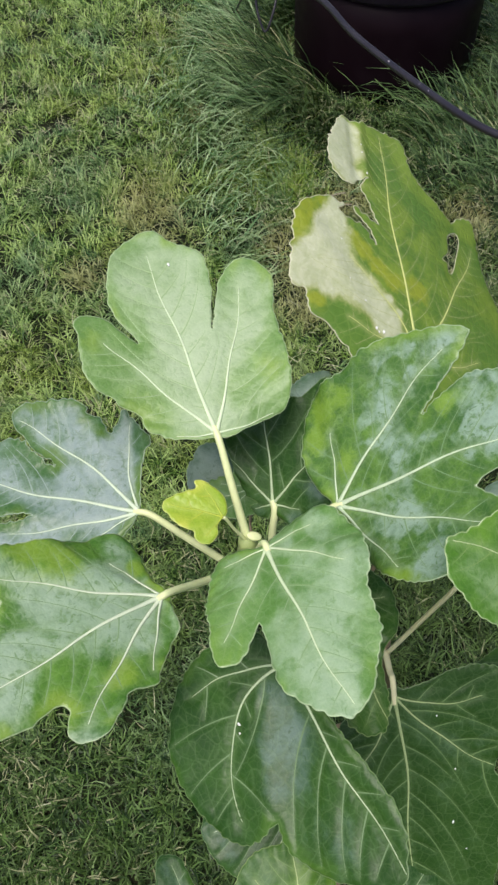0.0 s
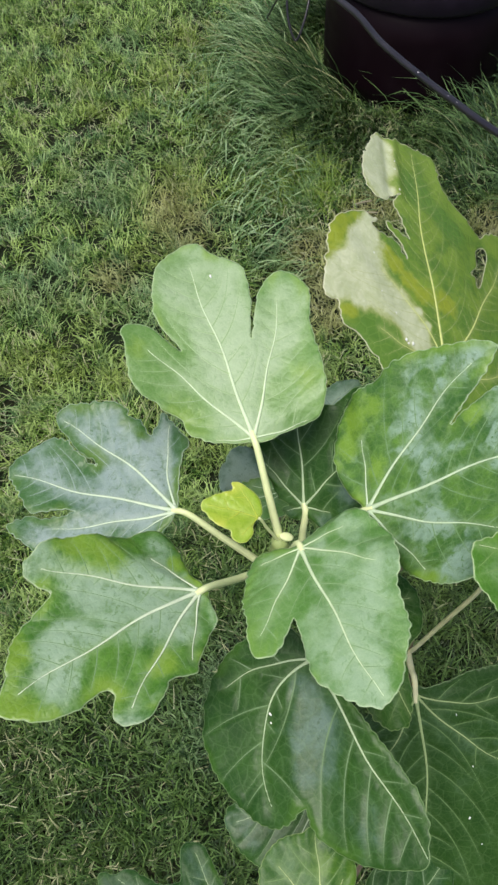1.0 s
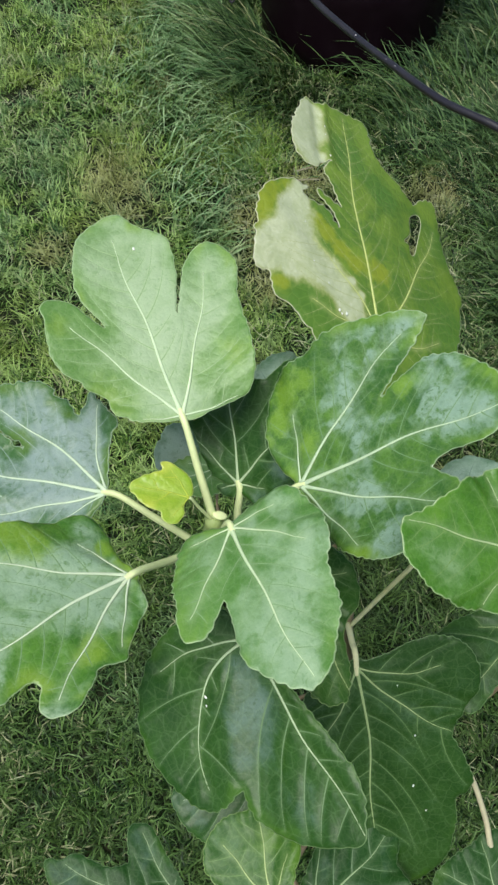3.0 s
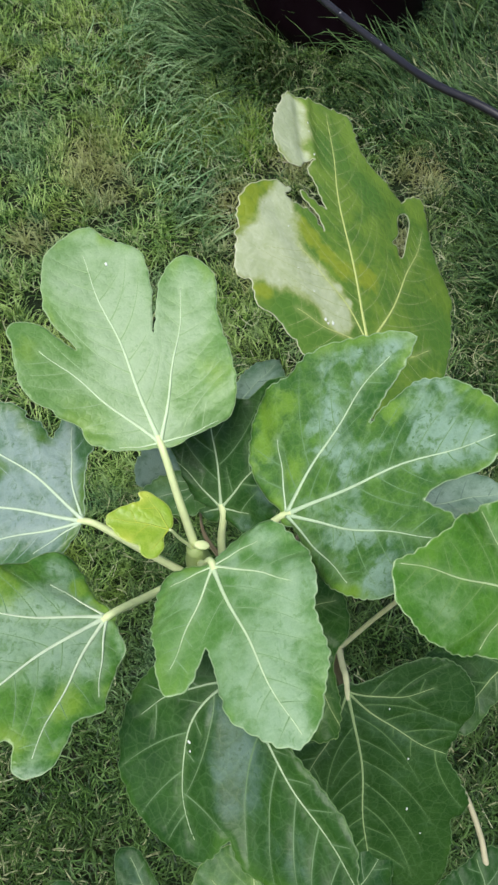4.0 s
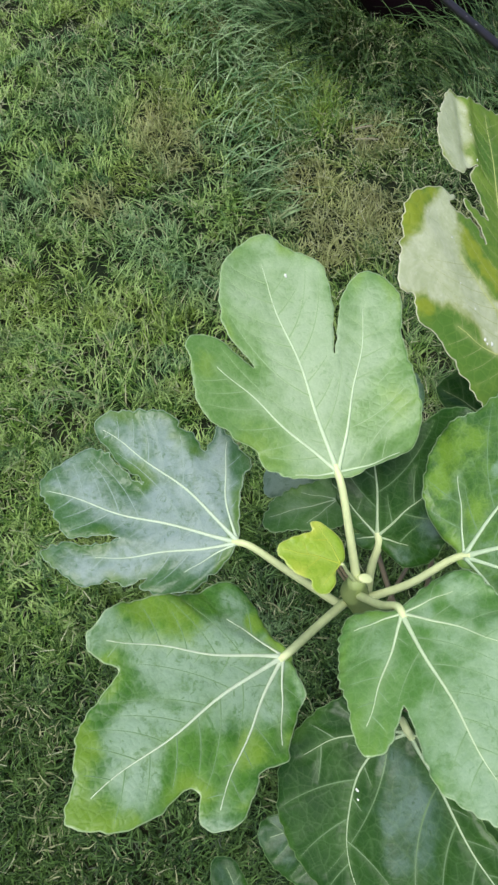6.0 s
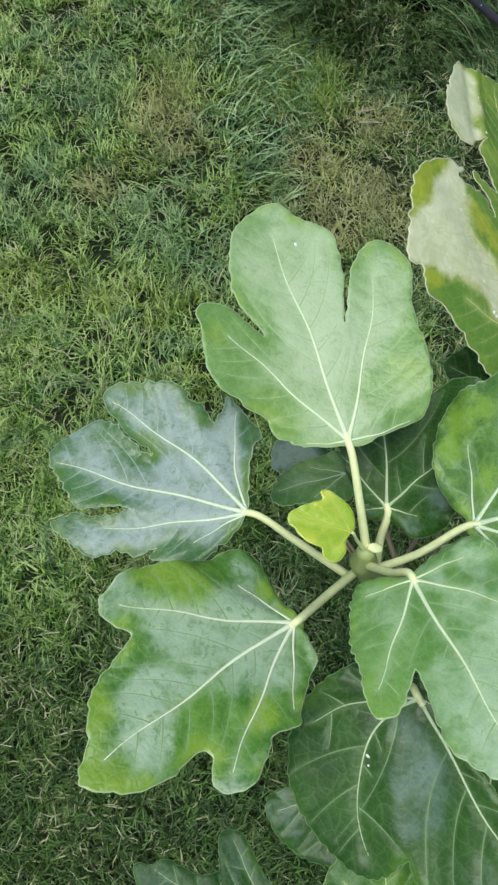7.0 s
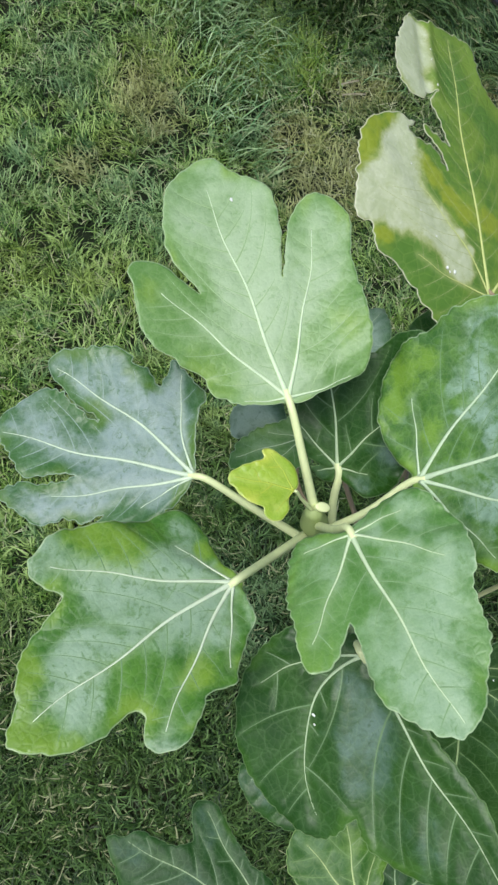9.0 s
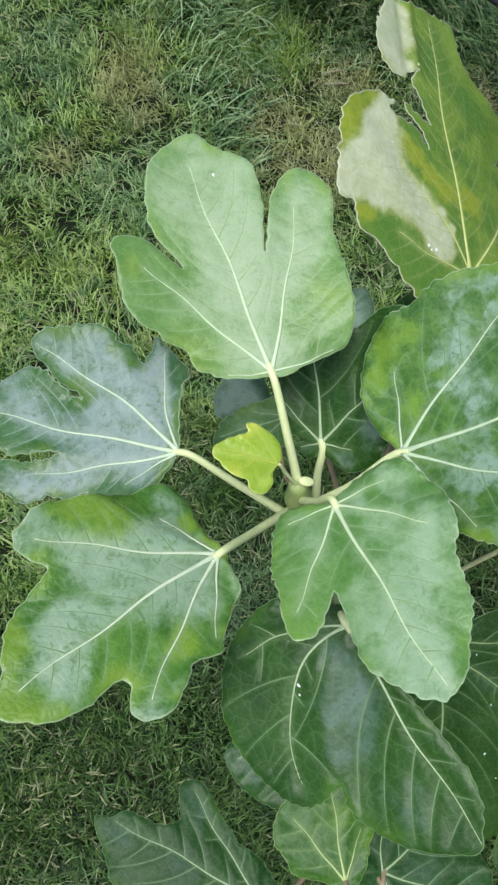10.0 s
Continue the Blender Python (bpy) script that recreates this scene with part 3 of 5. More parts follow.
    # side veins leave the ribs in turn on both sides and bow towards the tip
    side_lines, taken = [], np.zeros((0, 2))
    for i, rib in enumerate(ribs):
        others = np.concatenate([q for j, q in enumerate(ribs) if j != i]) if len(ribs) > 1 else np.zeros((1, 2)) + 9
        length = np.hypot(*rib[-1])
        pos, side = (0.010 + 0.006 * rng.random()) / max(length, 0.02) + 0.04, 1
        while pos < 0.95:
            k = min(int(pos * 25), 24)
            way = rib[k + 1] - rib[k]
            way = way / (np.hypot(*way) + 1e-9)
            turn = side * np.radians(rng.uniform(50, 64))
            bow = rng.uniform(0.962, 0.978)
            p, line = rib[k] + (rib[k + 1] - rib[k]) * (pos * 25 - k), []
            line.append(p.copy())
            for far in np.arange(1, 40) * 0.0022:
                p = p + 0.0022 * np.array([way[0] * np.cos(turn) - way[1] * np.sin(turn), way[0] * np.sin(turn) + way[1] * np.cos(turn)])
                turn *= bow
                if np.min(np.hypot(*(others - p).T)) < 0.0045 or (len(taken) and far > 0.006 and np.min(np.hypot(*(taken - p).T)) < 0.0035):
                    break
                line.append(p.copy())
            line = np.array(line)
            off = ~within(line, loop) | (margin_distance(line, loops) < 0.003)
            off[0] = False
            line = line[:int(np.argmax(off))] if off.any() else line
            if len(line) > 3:
                side_lines.append(line)
                taken = np.concatenate([taken, line[2:]])
            pos += rng.uniform(*gap) / max(length, 0.02)
            side = -side
    side_pts = np.concatenate(side_lines) if side_lines else np.zeros((1, 2)) + 9
    waves = [(rng.integers(3, 9), rng.uniform(0, 6.28), rng.uniform(0.4, 1.0)) for _ in range(4)]
    crinkles = [(rng.integers(17, 34), rng.uniform(0, 6.28), rng.uniform(0.4, 1.0)) for _ in range(3)]

    def near(q, cloud):
        out = np.empty(len(q))
        for a in range(0, len(q), 1500):
            d = q[a:a + 1500, None, :] - cloud[None, :, :]
            out[a:a + 1500] = np.sqrt((d ** 2).sum(2).min(1))
        return out

    def lift(q, inset):
        x, y = q[:, 0], q[:, 1]
        r, th = np.hypot(x, y), np.arctan2(y, x)
        z = 0.06 * np.tanh((curl[0] * x * x + curl[1] * y * y + curl[2] * x * y) / 0.06)
        for n, ph, am in waves:
            z += wave * am * np.sin(n * th + ph) * np.exp(-inset / 0.026) * np.minimum(1, r / 0.05)
        for n, ph, am in crinkles:
            z += 0.3 * wave * am * np.sin(n * th + ph + 40 * r) * np.exp(-inset / 0.009) * np.minimum(1, r / 0.07)
        for x0, y0, x1, y1, depth, half in creases:
            ax, ay = (x1 - x0) / math.hypot(x1 - x0, y1 - y0), (y1 - y0) / math.hypot(x1 - x0, y1 - y0)
            s, u = (x * 1000 - x0) * ax + (y * 1000 - y0) * ay, ((y * 1000 - y0) * ax - (x * 1000 - x0) * ay) / half
            ends = np.clip(s / 12 + 0.5, 0, 1) * np.clip((math.hypot(x1 - x0, y1 - y0) - s) / 20 + 1, 0, 1)
            z += 0.001 * ends * (0.018 * np.sin(2.1 * s + 0.6 * np.sin(0.7 * s)) * np.exp(-u * u) - depth * u * np.exp(0.5 - 0.5 * u * u))
        for d, depth, width in pleats:
            z -= depth * np.exp(-((np.degrees(th) - d) / width) ** 2) * np.clip(r / 0.08, 0, 1.2)
        return z

    quilt = (0.0009 if dark_blade else 0.00015 if skin is leaf_scorched else 0.0004) * thick

    # blade: even points inside the margin, joined into triangles
    lo, hi = loop.min(0) - grid, loop.max(0) + grid
    gx, gy = np.meshgrid(np.arange(lo[0], hi[0], grid), np.arange(lo[1], hi[1], grid * 0.866))
    gx[1::2] += grid / 2
    q = np.stack([gx.ravel(), gy.ravel()], 1) + rng.uniform(-0.15, 0.15, (gx.size, 2)) * grid
    q = q[within(q, loop)]
    for tear in tears:
        q = q[~within(q, tear)]
    q = q[margin_distance(q, loops) > 0.55 * grid]
    start, edges = 0, []
    for ring in loops:
        n = len(ring)
        edges += [(start + k, start + (k + 1) % n) for k in range(n)]
        start += n
    flat, _, tris, _, _, _ = delaunay_2d_cdt([Vector(p) for p in np.concatenate(loops + [q]).tolist()], edges, [], 0, 1e-7)
    q = np.array([tuple(p) for p in flat])
    tris = np.array([t for t in tris if len(t) == 3])
    middle = q[tris].mean(1)
    keep = within(middle, loop)
    for tear in tears:
        keep &= ~within(middle, tear)
    tris = tris[keep]
    a, b, c = q[tris[:, 0]], q[tris[:, 1]], q[tris[:, 2]]
    flip = (b[:, 0] - a[:, 0]) * (c[:, 1] - a[:, 1]) - (b[:, 1] - a[:, 1]) * (c[:, 0] - a[:, 0]) < 0
    tris[flip] = tris[flip][:, ::-1]
    inset, d_rib, d_side = margin_distance(q, loops), near(q, allribs), near(q, side_pts)
    puff = np.minimum(d_side, 0.0055) / 0.0055
    z = lift(q, inset) + quilt * (puff * (2 - puff)) * np.clip(d_rib / 0.006, 0, 1) * np.clip(inset / 0.004, 0, 1) - 0.0003 * np.exp(-(d_rib / 0.005) ** 2)
    top = np.column_stack([q, z])
    low = top.copy()
    low[:, 2] -= 0.0005 * thick
    count = len(top)
    ways = np.concatenate([tris[:, [0, 1]], tris[:, [1, 2]], tris[:, [2, 0]]])
    codes, back = ways[:, 0] * count + ways[:, 1], ways[:, 1] * count + ways[:, 0]
    open_ways = ways[~np.isin(codes, back)]
    wall = [(b, a, a + count, b + count) for a, b in open_ways.tolist()]
    me = bpy.data.meshes.new("leaf")
    me.from_pydata(np.concatenate([top, low]).tolist(), [], tris.tolist() + (tris[:, ::-1] + count).tolist() + wall)
    fields = {"rib": np.exp(-(d_rib / 0.003) ** 2), "side_rib": np.exp(-(d_side / 0.0013) ** 2), "margin": np.clip(inset / 0.04, 0, 1)}
    for key, kind in (("paleness", "b"), ("yellow", "y"), ("lush", "d")):
        rest = np.ones(count)
        for k, x, y, r in patches:
            if k == kind:
                rest *= 1 - np.exp(-1.1 * ((q[:, 0] * 1000 - x) ** 2 + (q[:, 1] * 1000 - y) ** 2) / (r * r))
        fields[key] = 1 - rest
    for key, val in fields.items():
        at = me.attributes.new(key, "FLOAT", "POINT")
        at.data.foreach_set("value", np.tile(val, 2).astype(np.float32))
    me.materials.append(skin)
    me.shade_smooth()
    local = Matrix.Translation(-TREE) @ place
    ob = part("leaf", me, skin, fig_tree, label, local)

    def on_blade(line, up):
        line = np.asarray(line)
        h = lift(line, margin_distance(line, loops)) + up
        return [Vector((*p, hh)) for p, hh in zip(line.tolist(), h.tolist())]

    paint = vein_skin[skin.name]
    for rib in ribs:
        length = np.hypot(*rib[-1])
        big = (0.0007 + (0.0042 if dark_blade else 0.0062) * length) * thick
        s = np.arange(26) / 25
        radii = np.maximum(0.00022, big * (1 - 0.9 * s ** 0.7) * (1 + 0.5 * np.exp(-s / 0.05)))
        part("vein", tube(bmesh.new(), on_blade(rib, 0.0004 - 0.0004 * s), radii.tolist(), 7, 0.45), paint, ob)
    if side_lines:
        bm = bmesh.new()
        broad = 0.0005 if dark_blade else 0.0002 if skin is leaf_scorched else 0.0004
        for line in side_lines:
            s = np.arange(len(line)) / len(line)
            sunk = quilt * 0.3 * np.minimum(1, s * 4) + 0.0001 - 0.0004 * np.maximum(0, s - 0.6)
            tube(bm, on_blade(line, sunk), (broad * (1 - 0.85 * s)).tolist(), 4, 0.2, False)
        tagged(part("side_vein", bm, side_skin[skin.name], ob, smooth=False), kind="stuff")
    for d, r, broadness in flecks:
        spot = on_blade(swept(np.array([[r / 1000 * math.cos(radians(d)), r / 1000 * math.sin(radians(d))]])), 0.0010)[0]
        bm = bmesh.new()
        bmesh.ops.create_icosphere(bm, subdivisions=2, radius=broadness / 1000)
        for v in bm.verts:
            v.co = spot + Vector((v.co.x, v.co.y * 0.7, v.co.z * 0.3)) * (1 + 0.7 * noise.noise(v.co * 700 + spot * 300))
        part("fleck", bm, white_fleck, ob, "small white dried fleck")
    if stalk:
        inv = place.inverted()
        pts = [Vector((0.04 * size - 0.0015, 0, -0.0008)), Vector((-0.06 * size, 0, -0.0012))] + [inv @ Vector(p) for p in stalk]
        line = smooth_line(pts, 9)
        m = len(line)
        thickness = (0.0014 + 0.0012 * min(1.0, size / 0.14)) * thick
        radii = [thickness * (0.9 + 0.3 * (k / (m - 1)) ** 2) for k in range(m)]
        skins = {"green": stalk_skin, "cream": old_stalk_skin, "brown": twig_skin}
        words = {"green": "pale green leaf stalk", "cream": "cream leaf stalk", "brown": "brownish leaf stalk"}
        part("stalk", tube(bmesh.new(), line, radii, 10), skins[stalk_look], ob, words[stalk_look])


# pale upright top leaf
fig_leaf(pose(-0.0213, 0.3059, 1.1008, -4.1, -19.4, 109.0), leaf_young,
    profile=[(-101.5, 17), (-93.5, 31), (-90.5, 46), (-86, 51), (-64.5, 68), (-43, 95), (-41, 103), (-39, 114), (-37, 121), (-27, 132), (-25, 130), (-20, 114), (-19, 108), (-18, 90), (-16.5, 73), (-16, 74), (-15, 86), (-13.5, 116), (-12.5, 132), (-11.5, 136), (-5, 149), (-2, 159), (0, 160), (9.5, 151), (16, 129), (19.5, 111), (21.5, 81), (23.5, 91), (25, 105), (26.5, 111), (31.5, 120), (33.5, 120), (36.5, 112), (52, 84), (53, 79), (53.5, 72), (57, 65), (58, 55), (60, 51), (73.5, 42), (74, 37), (79, 34), (82.5, 24), (97, 11), (114, 5), (175, 3)],
    veins=[(3, 140, -1), (33, 96, 0), (-32, 107, 5), (87, 26, -9), (-97, 40, 8)], curl=(-0.57, 2.34, 1.32), seed=1, stalk=[(-0.012, 0.28, 1.075), (-0.003, 0.260, 1.040)], flecks=[(-3.4, 129, 1.4)], teeth_size=0.35, ragged=0.0004, swells=[(-16.5, -3, 76, 100, -4), (21.5, 5, 83, 101, 2.5)], patches=[('b', 146, -3, 24), ('b', 111, -11, 24), ('b', 51, -6, 24), ('b', 12, -11, 21), ('y', 31, -50, 15), ('y', 27, 46, 21), ('y', 82, 60, 14), ('d', 23, -25, 14), ('b', 83, 2, 21), ('d', 42, -54, 12), ('d', 27, -42, 12), ('d', 16, -33, 12), ('d', 10, -43, 12), ('b', 40, -5, 16), ('b', 54, -22, 16), ('b', 60, -3, 16)],
    label="pale matt green three-lobed young fig leaf")

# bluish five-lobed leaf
fig_leaf(pose(-0.0791, 0.2844, 1.0341, -15.9, 9.5, 160.7), leaf_blue_sheen,
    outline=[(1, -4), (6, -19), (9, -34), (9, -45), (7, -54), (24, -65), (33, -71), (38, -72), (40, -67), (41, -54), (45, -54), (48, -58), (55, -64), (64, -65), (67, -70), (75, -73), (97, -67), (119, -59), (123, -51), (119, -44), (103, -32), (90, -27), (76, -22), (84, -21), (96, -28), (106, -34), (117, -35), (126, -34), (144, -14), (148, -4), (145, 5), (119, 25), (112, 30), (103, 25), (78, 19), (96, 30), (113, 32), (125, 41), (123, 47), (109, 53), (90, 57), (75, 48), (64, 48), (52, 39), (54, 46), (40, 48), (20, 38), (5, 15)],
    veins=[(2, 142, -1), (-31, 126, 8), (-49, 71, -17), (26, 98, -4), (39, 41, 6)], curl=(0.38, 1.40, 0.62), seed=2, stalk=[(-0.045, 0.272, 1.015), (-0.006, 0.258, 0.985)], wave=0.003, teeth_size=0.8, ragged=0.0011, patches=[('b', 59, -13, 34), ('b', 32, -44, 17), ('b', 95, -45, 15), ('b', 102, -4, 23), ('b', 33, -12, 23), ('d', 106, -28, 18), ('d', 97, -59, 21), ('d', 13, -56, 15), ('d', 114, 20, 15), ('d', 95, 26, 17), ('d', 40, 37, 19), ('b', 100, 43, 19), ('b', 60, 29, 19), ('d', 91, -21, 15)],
    label="mottled blue-green five-lobed fig leaf, sky sheen painted in")

# broad leaf with yellowing margins
fig_leaf(pose(-0.0546, 0.1981, 1.0855, -4.3, -23.8, -137.7), leaf_mottled,
    profile=[(-151, 6), (-115, 10), (-106, 14), (-105, 32), (-104.5, 39), (-100, 48), (-94, 53), (-87, 56), (-76, 58), (-65.5, 66), (-52.5, 88), (-49.5, 97), (-46.5, 103), (-42, 108), (-40.5, 111), (-37.5, 110), (-33.5, 102), (-30.5, 93), (-24.5, 103), (-18, 117), (-7, 130), (-2, 140), (1, 136), (6, 125), (9.5, 113), (11.5, 103), (12, 92), (14, 87), (17, 88), (22, 98), (25, 99), (29, 96), (33, 88), (33.5, 79), (34.5, 68), (37.5, 63), (48.5, 56), (50.5, 49), (59, 33), (72.5, 25), (83, 12), (124, 6)],
    veins=[(-6, 125, 3), (-34, 100, -5), (19, 89, 6), (-71, 38, 2), (41, 49, 4)], curl=(-1.38, 1.28, 0.32), seed=3, stalk=[(-0.031, 0.2255, 1.045), (-0.005, 0.255, 1.003)], wave=0.003, teeth_size=0.4, patches=[('y', 55, -68, 15), ('y', 38, -51, 15), ('d', 22, -50, 11), ('y', 112, -35, 11), ('y', 121, -22, 11), ('y', 135, -8, 13), ('y', 127, 3, 11), ('y', 50, 26, 13), ('d', 39, 33, 10), ('d', 76, 10, 16), ('d', 82, 26, 13), ('d', 91, -40, 13), ('y', 0, -25, 7), ('b', 52, -25, 29), ('b', 103, 1, 20), ('b', 77, -66, 15), ('b', 42, 1, 23), ('b', 86, 38, 13), ('b', -1, -44, 10)],
    label="mottled green fig leaf with yellowing wavy margins")

# mitten-shaped pale leaf
fig_leaf(pose(0.0089, 0.2166, 1.1094, 19.5, -26.6, -72.1), leaf_soft,
    outline=[(-6, 8), (-9, 18), (-9, 31), (-3, 41), (6, 46), (18, 49), (30, 51), (41, 49), (52, 46), (59, 39), (68, 36), (78, 33), (84, 31), (91, 25), (98, 20), (108, 13), (113, 6), (116, -1), (115, -9), (109, -15), (98, -22), (89, -27), (81, -27), (71, -26), (61, -24), (52, -22), (46, -23), (51, -27), (58, -35), (64, -43), (64, -49), (60, -52), (48, -51), (35, -48), (18, -46), (4, -41), (-8, -35), (-16, -26), (-13, -14), (-5, -3)],
    veins=[(-3, 112, 3), (-40, 66, -2), (44, 54, -4), (-107, 28, 5), (87, 30, -4)], curl=(-1.56, 0.57, -1.59), seed=4, stalk=[(0.004, 0.232, 1.075), (0.000, 0.255, 1.020)], patches=[('b', 85, -2, 34), ('b', 110, -6, 20), ('b', 48, 28, 24), ('d', 29, -40, 15), ('d', 39, -21, 10), ('y', 50, -50, 13), ('d', 21, 0, 13)],
    label="pale green mitten-shaped young fig leaf")

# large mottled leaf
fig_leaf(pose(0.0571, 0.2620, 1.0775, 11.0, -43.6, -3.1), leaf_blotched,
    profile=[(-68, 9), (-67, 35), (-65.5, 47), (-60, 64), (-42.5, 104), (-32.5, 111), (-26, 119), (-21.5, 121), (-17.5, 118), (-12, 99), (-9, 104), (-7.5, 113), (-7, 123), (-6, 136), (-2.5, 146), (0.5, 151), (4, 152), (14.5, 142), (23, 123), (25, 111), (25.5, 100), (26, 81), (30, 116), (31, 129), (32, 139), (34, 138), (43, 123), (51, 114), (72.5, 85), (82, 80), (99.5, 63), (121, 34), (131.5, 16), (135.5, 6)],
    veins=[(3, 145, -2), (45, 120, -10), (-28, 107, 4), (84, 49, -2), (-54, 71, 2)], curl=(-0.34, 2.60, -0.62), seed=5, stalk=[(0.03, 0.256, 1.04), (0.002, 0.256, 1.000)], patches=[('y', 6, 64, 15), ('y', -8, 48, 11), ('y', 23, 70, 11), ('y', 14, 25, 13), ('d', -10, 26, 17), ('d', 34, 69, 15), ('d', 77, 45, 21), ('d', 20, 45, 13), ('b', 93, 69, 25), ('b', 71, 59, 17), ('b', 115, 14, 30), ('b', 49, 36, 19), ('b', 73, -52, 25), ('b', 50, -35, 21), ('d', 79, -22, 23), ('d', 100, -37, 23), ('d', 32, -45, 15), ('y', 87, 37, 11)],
    label="large mottled dark and light green lobed fig leaf")

# newest small leaf
fig_leaf(pose(-0.0183, 0.2569, 1.0750, -6.0, -15.1, 171.1), leaf_lime,
    outline=[(40, 0), (33, -8), (24, -13), (21, -16), (23, -20), (18, -22), (9, -19), (2, -15), (-2, -7), (-2, -2), (1, 2), (2, 7), (1, 12), (4, 19), (10, 21), (15, 18), (17, 14), (25, 13), (34, 8)],
    veins=[(-4, 37, 4), (64, 17, -3), (-52, 26, 4)], curl=(0.00, 0.00, 0.00), seed=6, stalk=[(-0.012, 0.257, 1.06), (-0.004, 0.258, 1.040)], wave=0.001, thick=0.6, teeth_size=0.3, ragged=0.0003,
    label="small unfolding yellow-green fig leaf at the shoot tip")

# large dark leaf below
# b patches along the fold paint its bluish highlight
fig_leaf(pose(0.0174, 0.1613, 1.0646, 31.3, 6.7, -62.6), leaf_dark_sheen,
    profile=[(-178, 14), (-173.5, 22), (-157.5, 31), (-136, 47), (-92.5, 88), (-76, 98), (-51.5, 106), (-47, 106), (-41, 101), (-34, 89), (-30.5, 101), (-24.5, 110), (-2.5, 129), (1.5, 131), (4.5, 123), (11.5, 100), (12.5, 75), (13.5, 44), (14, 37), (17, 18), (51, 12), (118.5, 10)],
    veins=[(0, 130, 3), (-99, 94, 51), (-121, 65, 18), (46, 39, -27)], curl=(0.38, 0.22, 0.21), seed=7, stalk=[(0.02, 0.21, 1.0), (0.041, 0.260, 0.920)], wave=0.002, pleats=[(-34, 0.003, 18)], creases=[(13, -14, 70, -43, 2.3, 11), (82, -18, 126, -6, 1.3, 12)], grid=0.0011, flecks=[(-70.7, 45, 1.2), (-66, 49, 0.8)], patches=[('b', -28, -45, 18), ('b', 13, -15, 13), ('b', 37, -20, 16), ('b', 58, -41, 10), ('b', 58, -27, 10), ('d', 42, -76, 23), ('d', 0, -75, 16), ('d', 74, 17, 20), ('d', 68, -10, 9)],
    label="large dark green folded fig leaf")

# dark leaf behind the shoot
fig_leaf(pose(0.0165, 0.2959, 1.0209, -34.3, -31.7, 95.9), leaf_dark_sheen,
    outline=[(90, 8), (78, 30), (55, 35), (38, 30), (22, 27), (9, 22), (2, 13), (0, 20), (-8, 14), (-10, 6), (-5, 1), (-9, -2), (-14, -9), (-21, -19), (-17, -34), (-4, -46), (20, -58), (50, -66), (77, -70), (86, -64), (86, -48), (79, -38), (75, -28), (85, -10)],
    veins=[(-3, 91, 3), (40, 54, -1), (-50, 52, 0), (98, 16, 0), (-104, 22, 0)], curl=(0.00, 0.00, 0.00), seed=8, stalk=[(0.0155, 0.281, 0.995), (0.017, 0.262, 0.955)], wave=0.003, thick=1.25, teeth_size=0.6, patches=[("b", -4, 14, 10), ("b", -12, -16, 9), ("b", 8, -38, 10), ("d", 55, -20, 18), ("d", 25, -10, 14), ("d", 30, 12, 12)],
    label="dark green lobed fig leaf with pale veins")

# grey-green leaf behind the shoot
fig_leaf(pose(0.026, 0.418, 0.950, 0, 0, 48), leaf_steel,
    outline=[(-6, 0), (-8, -18), (5, -28), (18, -31), (38, -28), (60, -17), (70, -7), (76, 1), (70, 10), (62, 16), (45, 17), (20, 13), (2, 14)],
    veins=[(3, 70, -2), (-30, 24, 0)], seed=9, stalk=[(0.02, 0.40, 0.93), (0.04, 0.33, 0.90), (0.062, 0.262, 0.88)], stalk_look="brown", wave=0.002,
    label="grey-green fig leaf half hidden behind others")

# dull leaf low behind
fig_leaf(pose(0.1721, 0.4773, 0.8600, -4.5, -3.5, 142.7), leaf_middle,
    profile=[(-152.5, 16), (-80, 31), (-52.5, 52), (-12, 66), (0.5, 66), (27, 47), (38, 36), (65, 26), (121.5, 18)],
    veins=[(-2, 59, 3), (-38, 47, 0)], curl=(0.00, 0.00, 0.00), seed=10, stalk=[(0.06, 0.30, 0.80), (0.118, 0.264, 0.700)], stalk_look="brown", wave=0.002,
    label="dull olive-green fig leaf low in the shade")

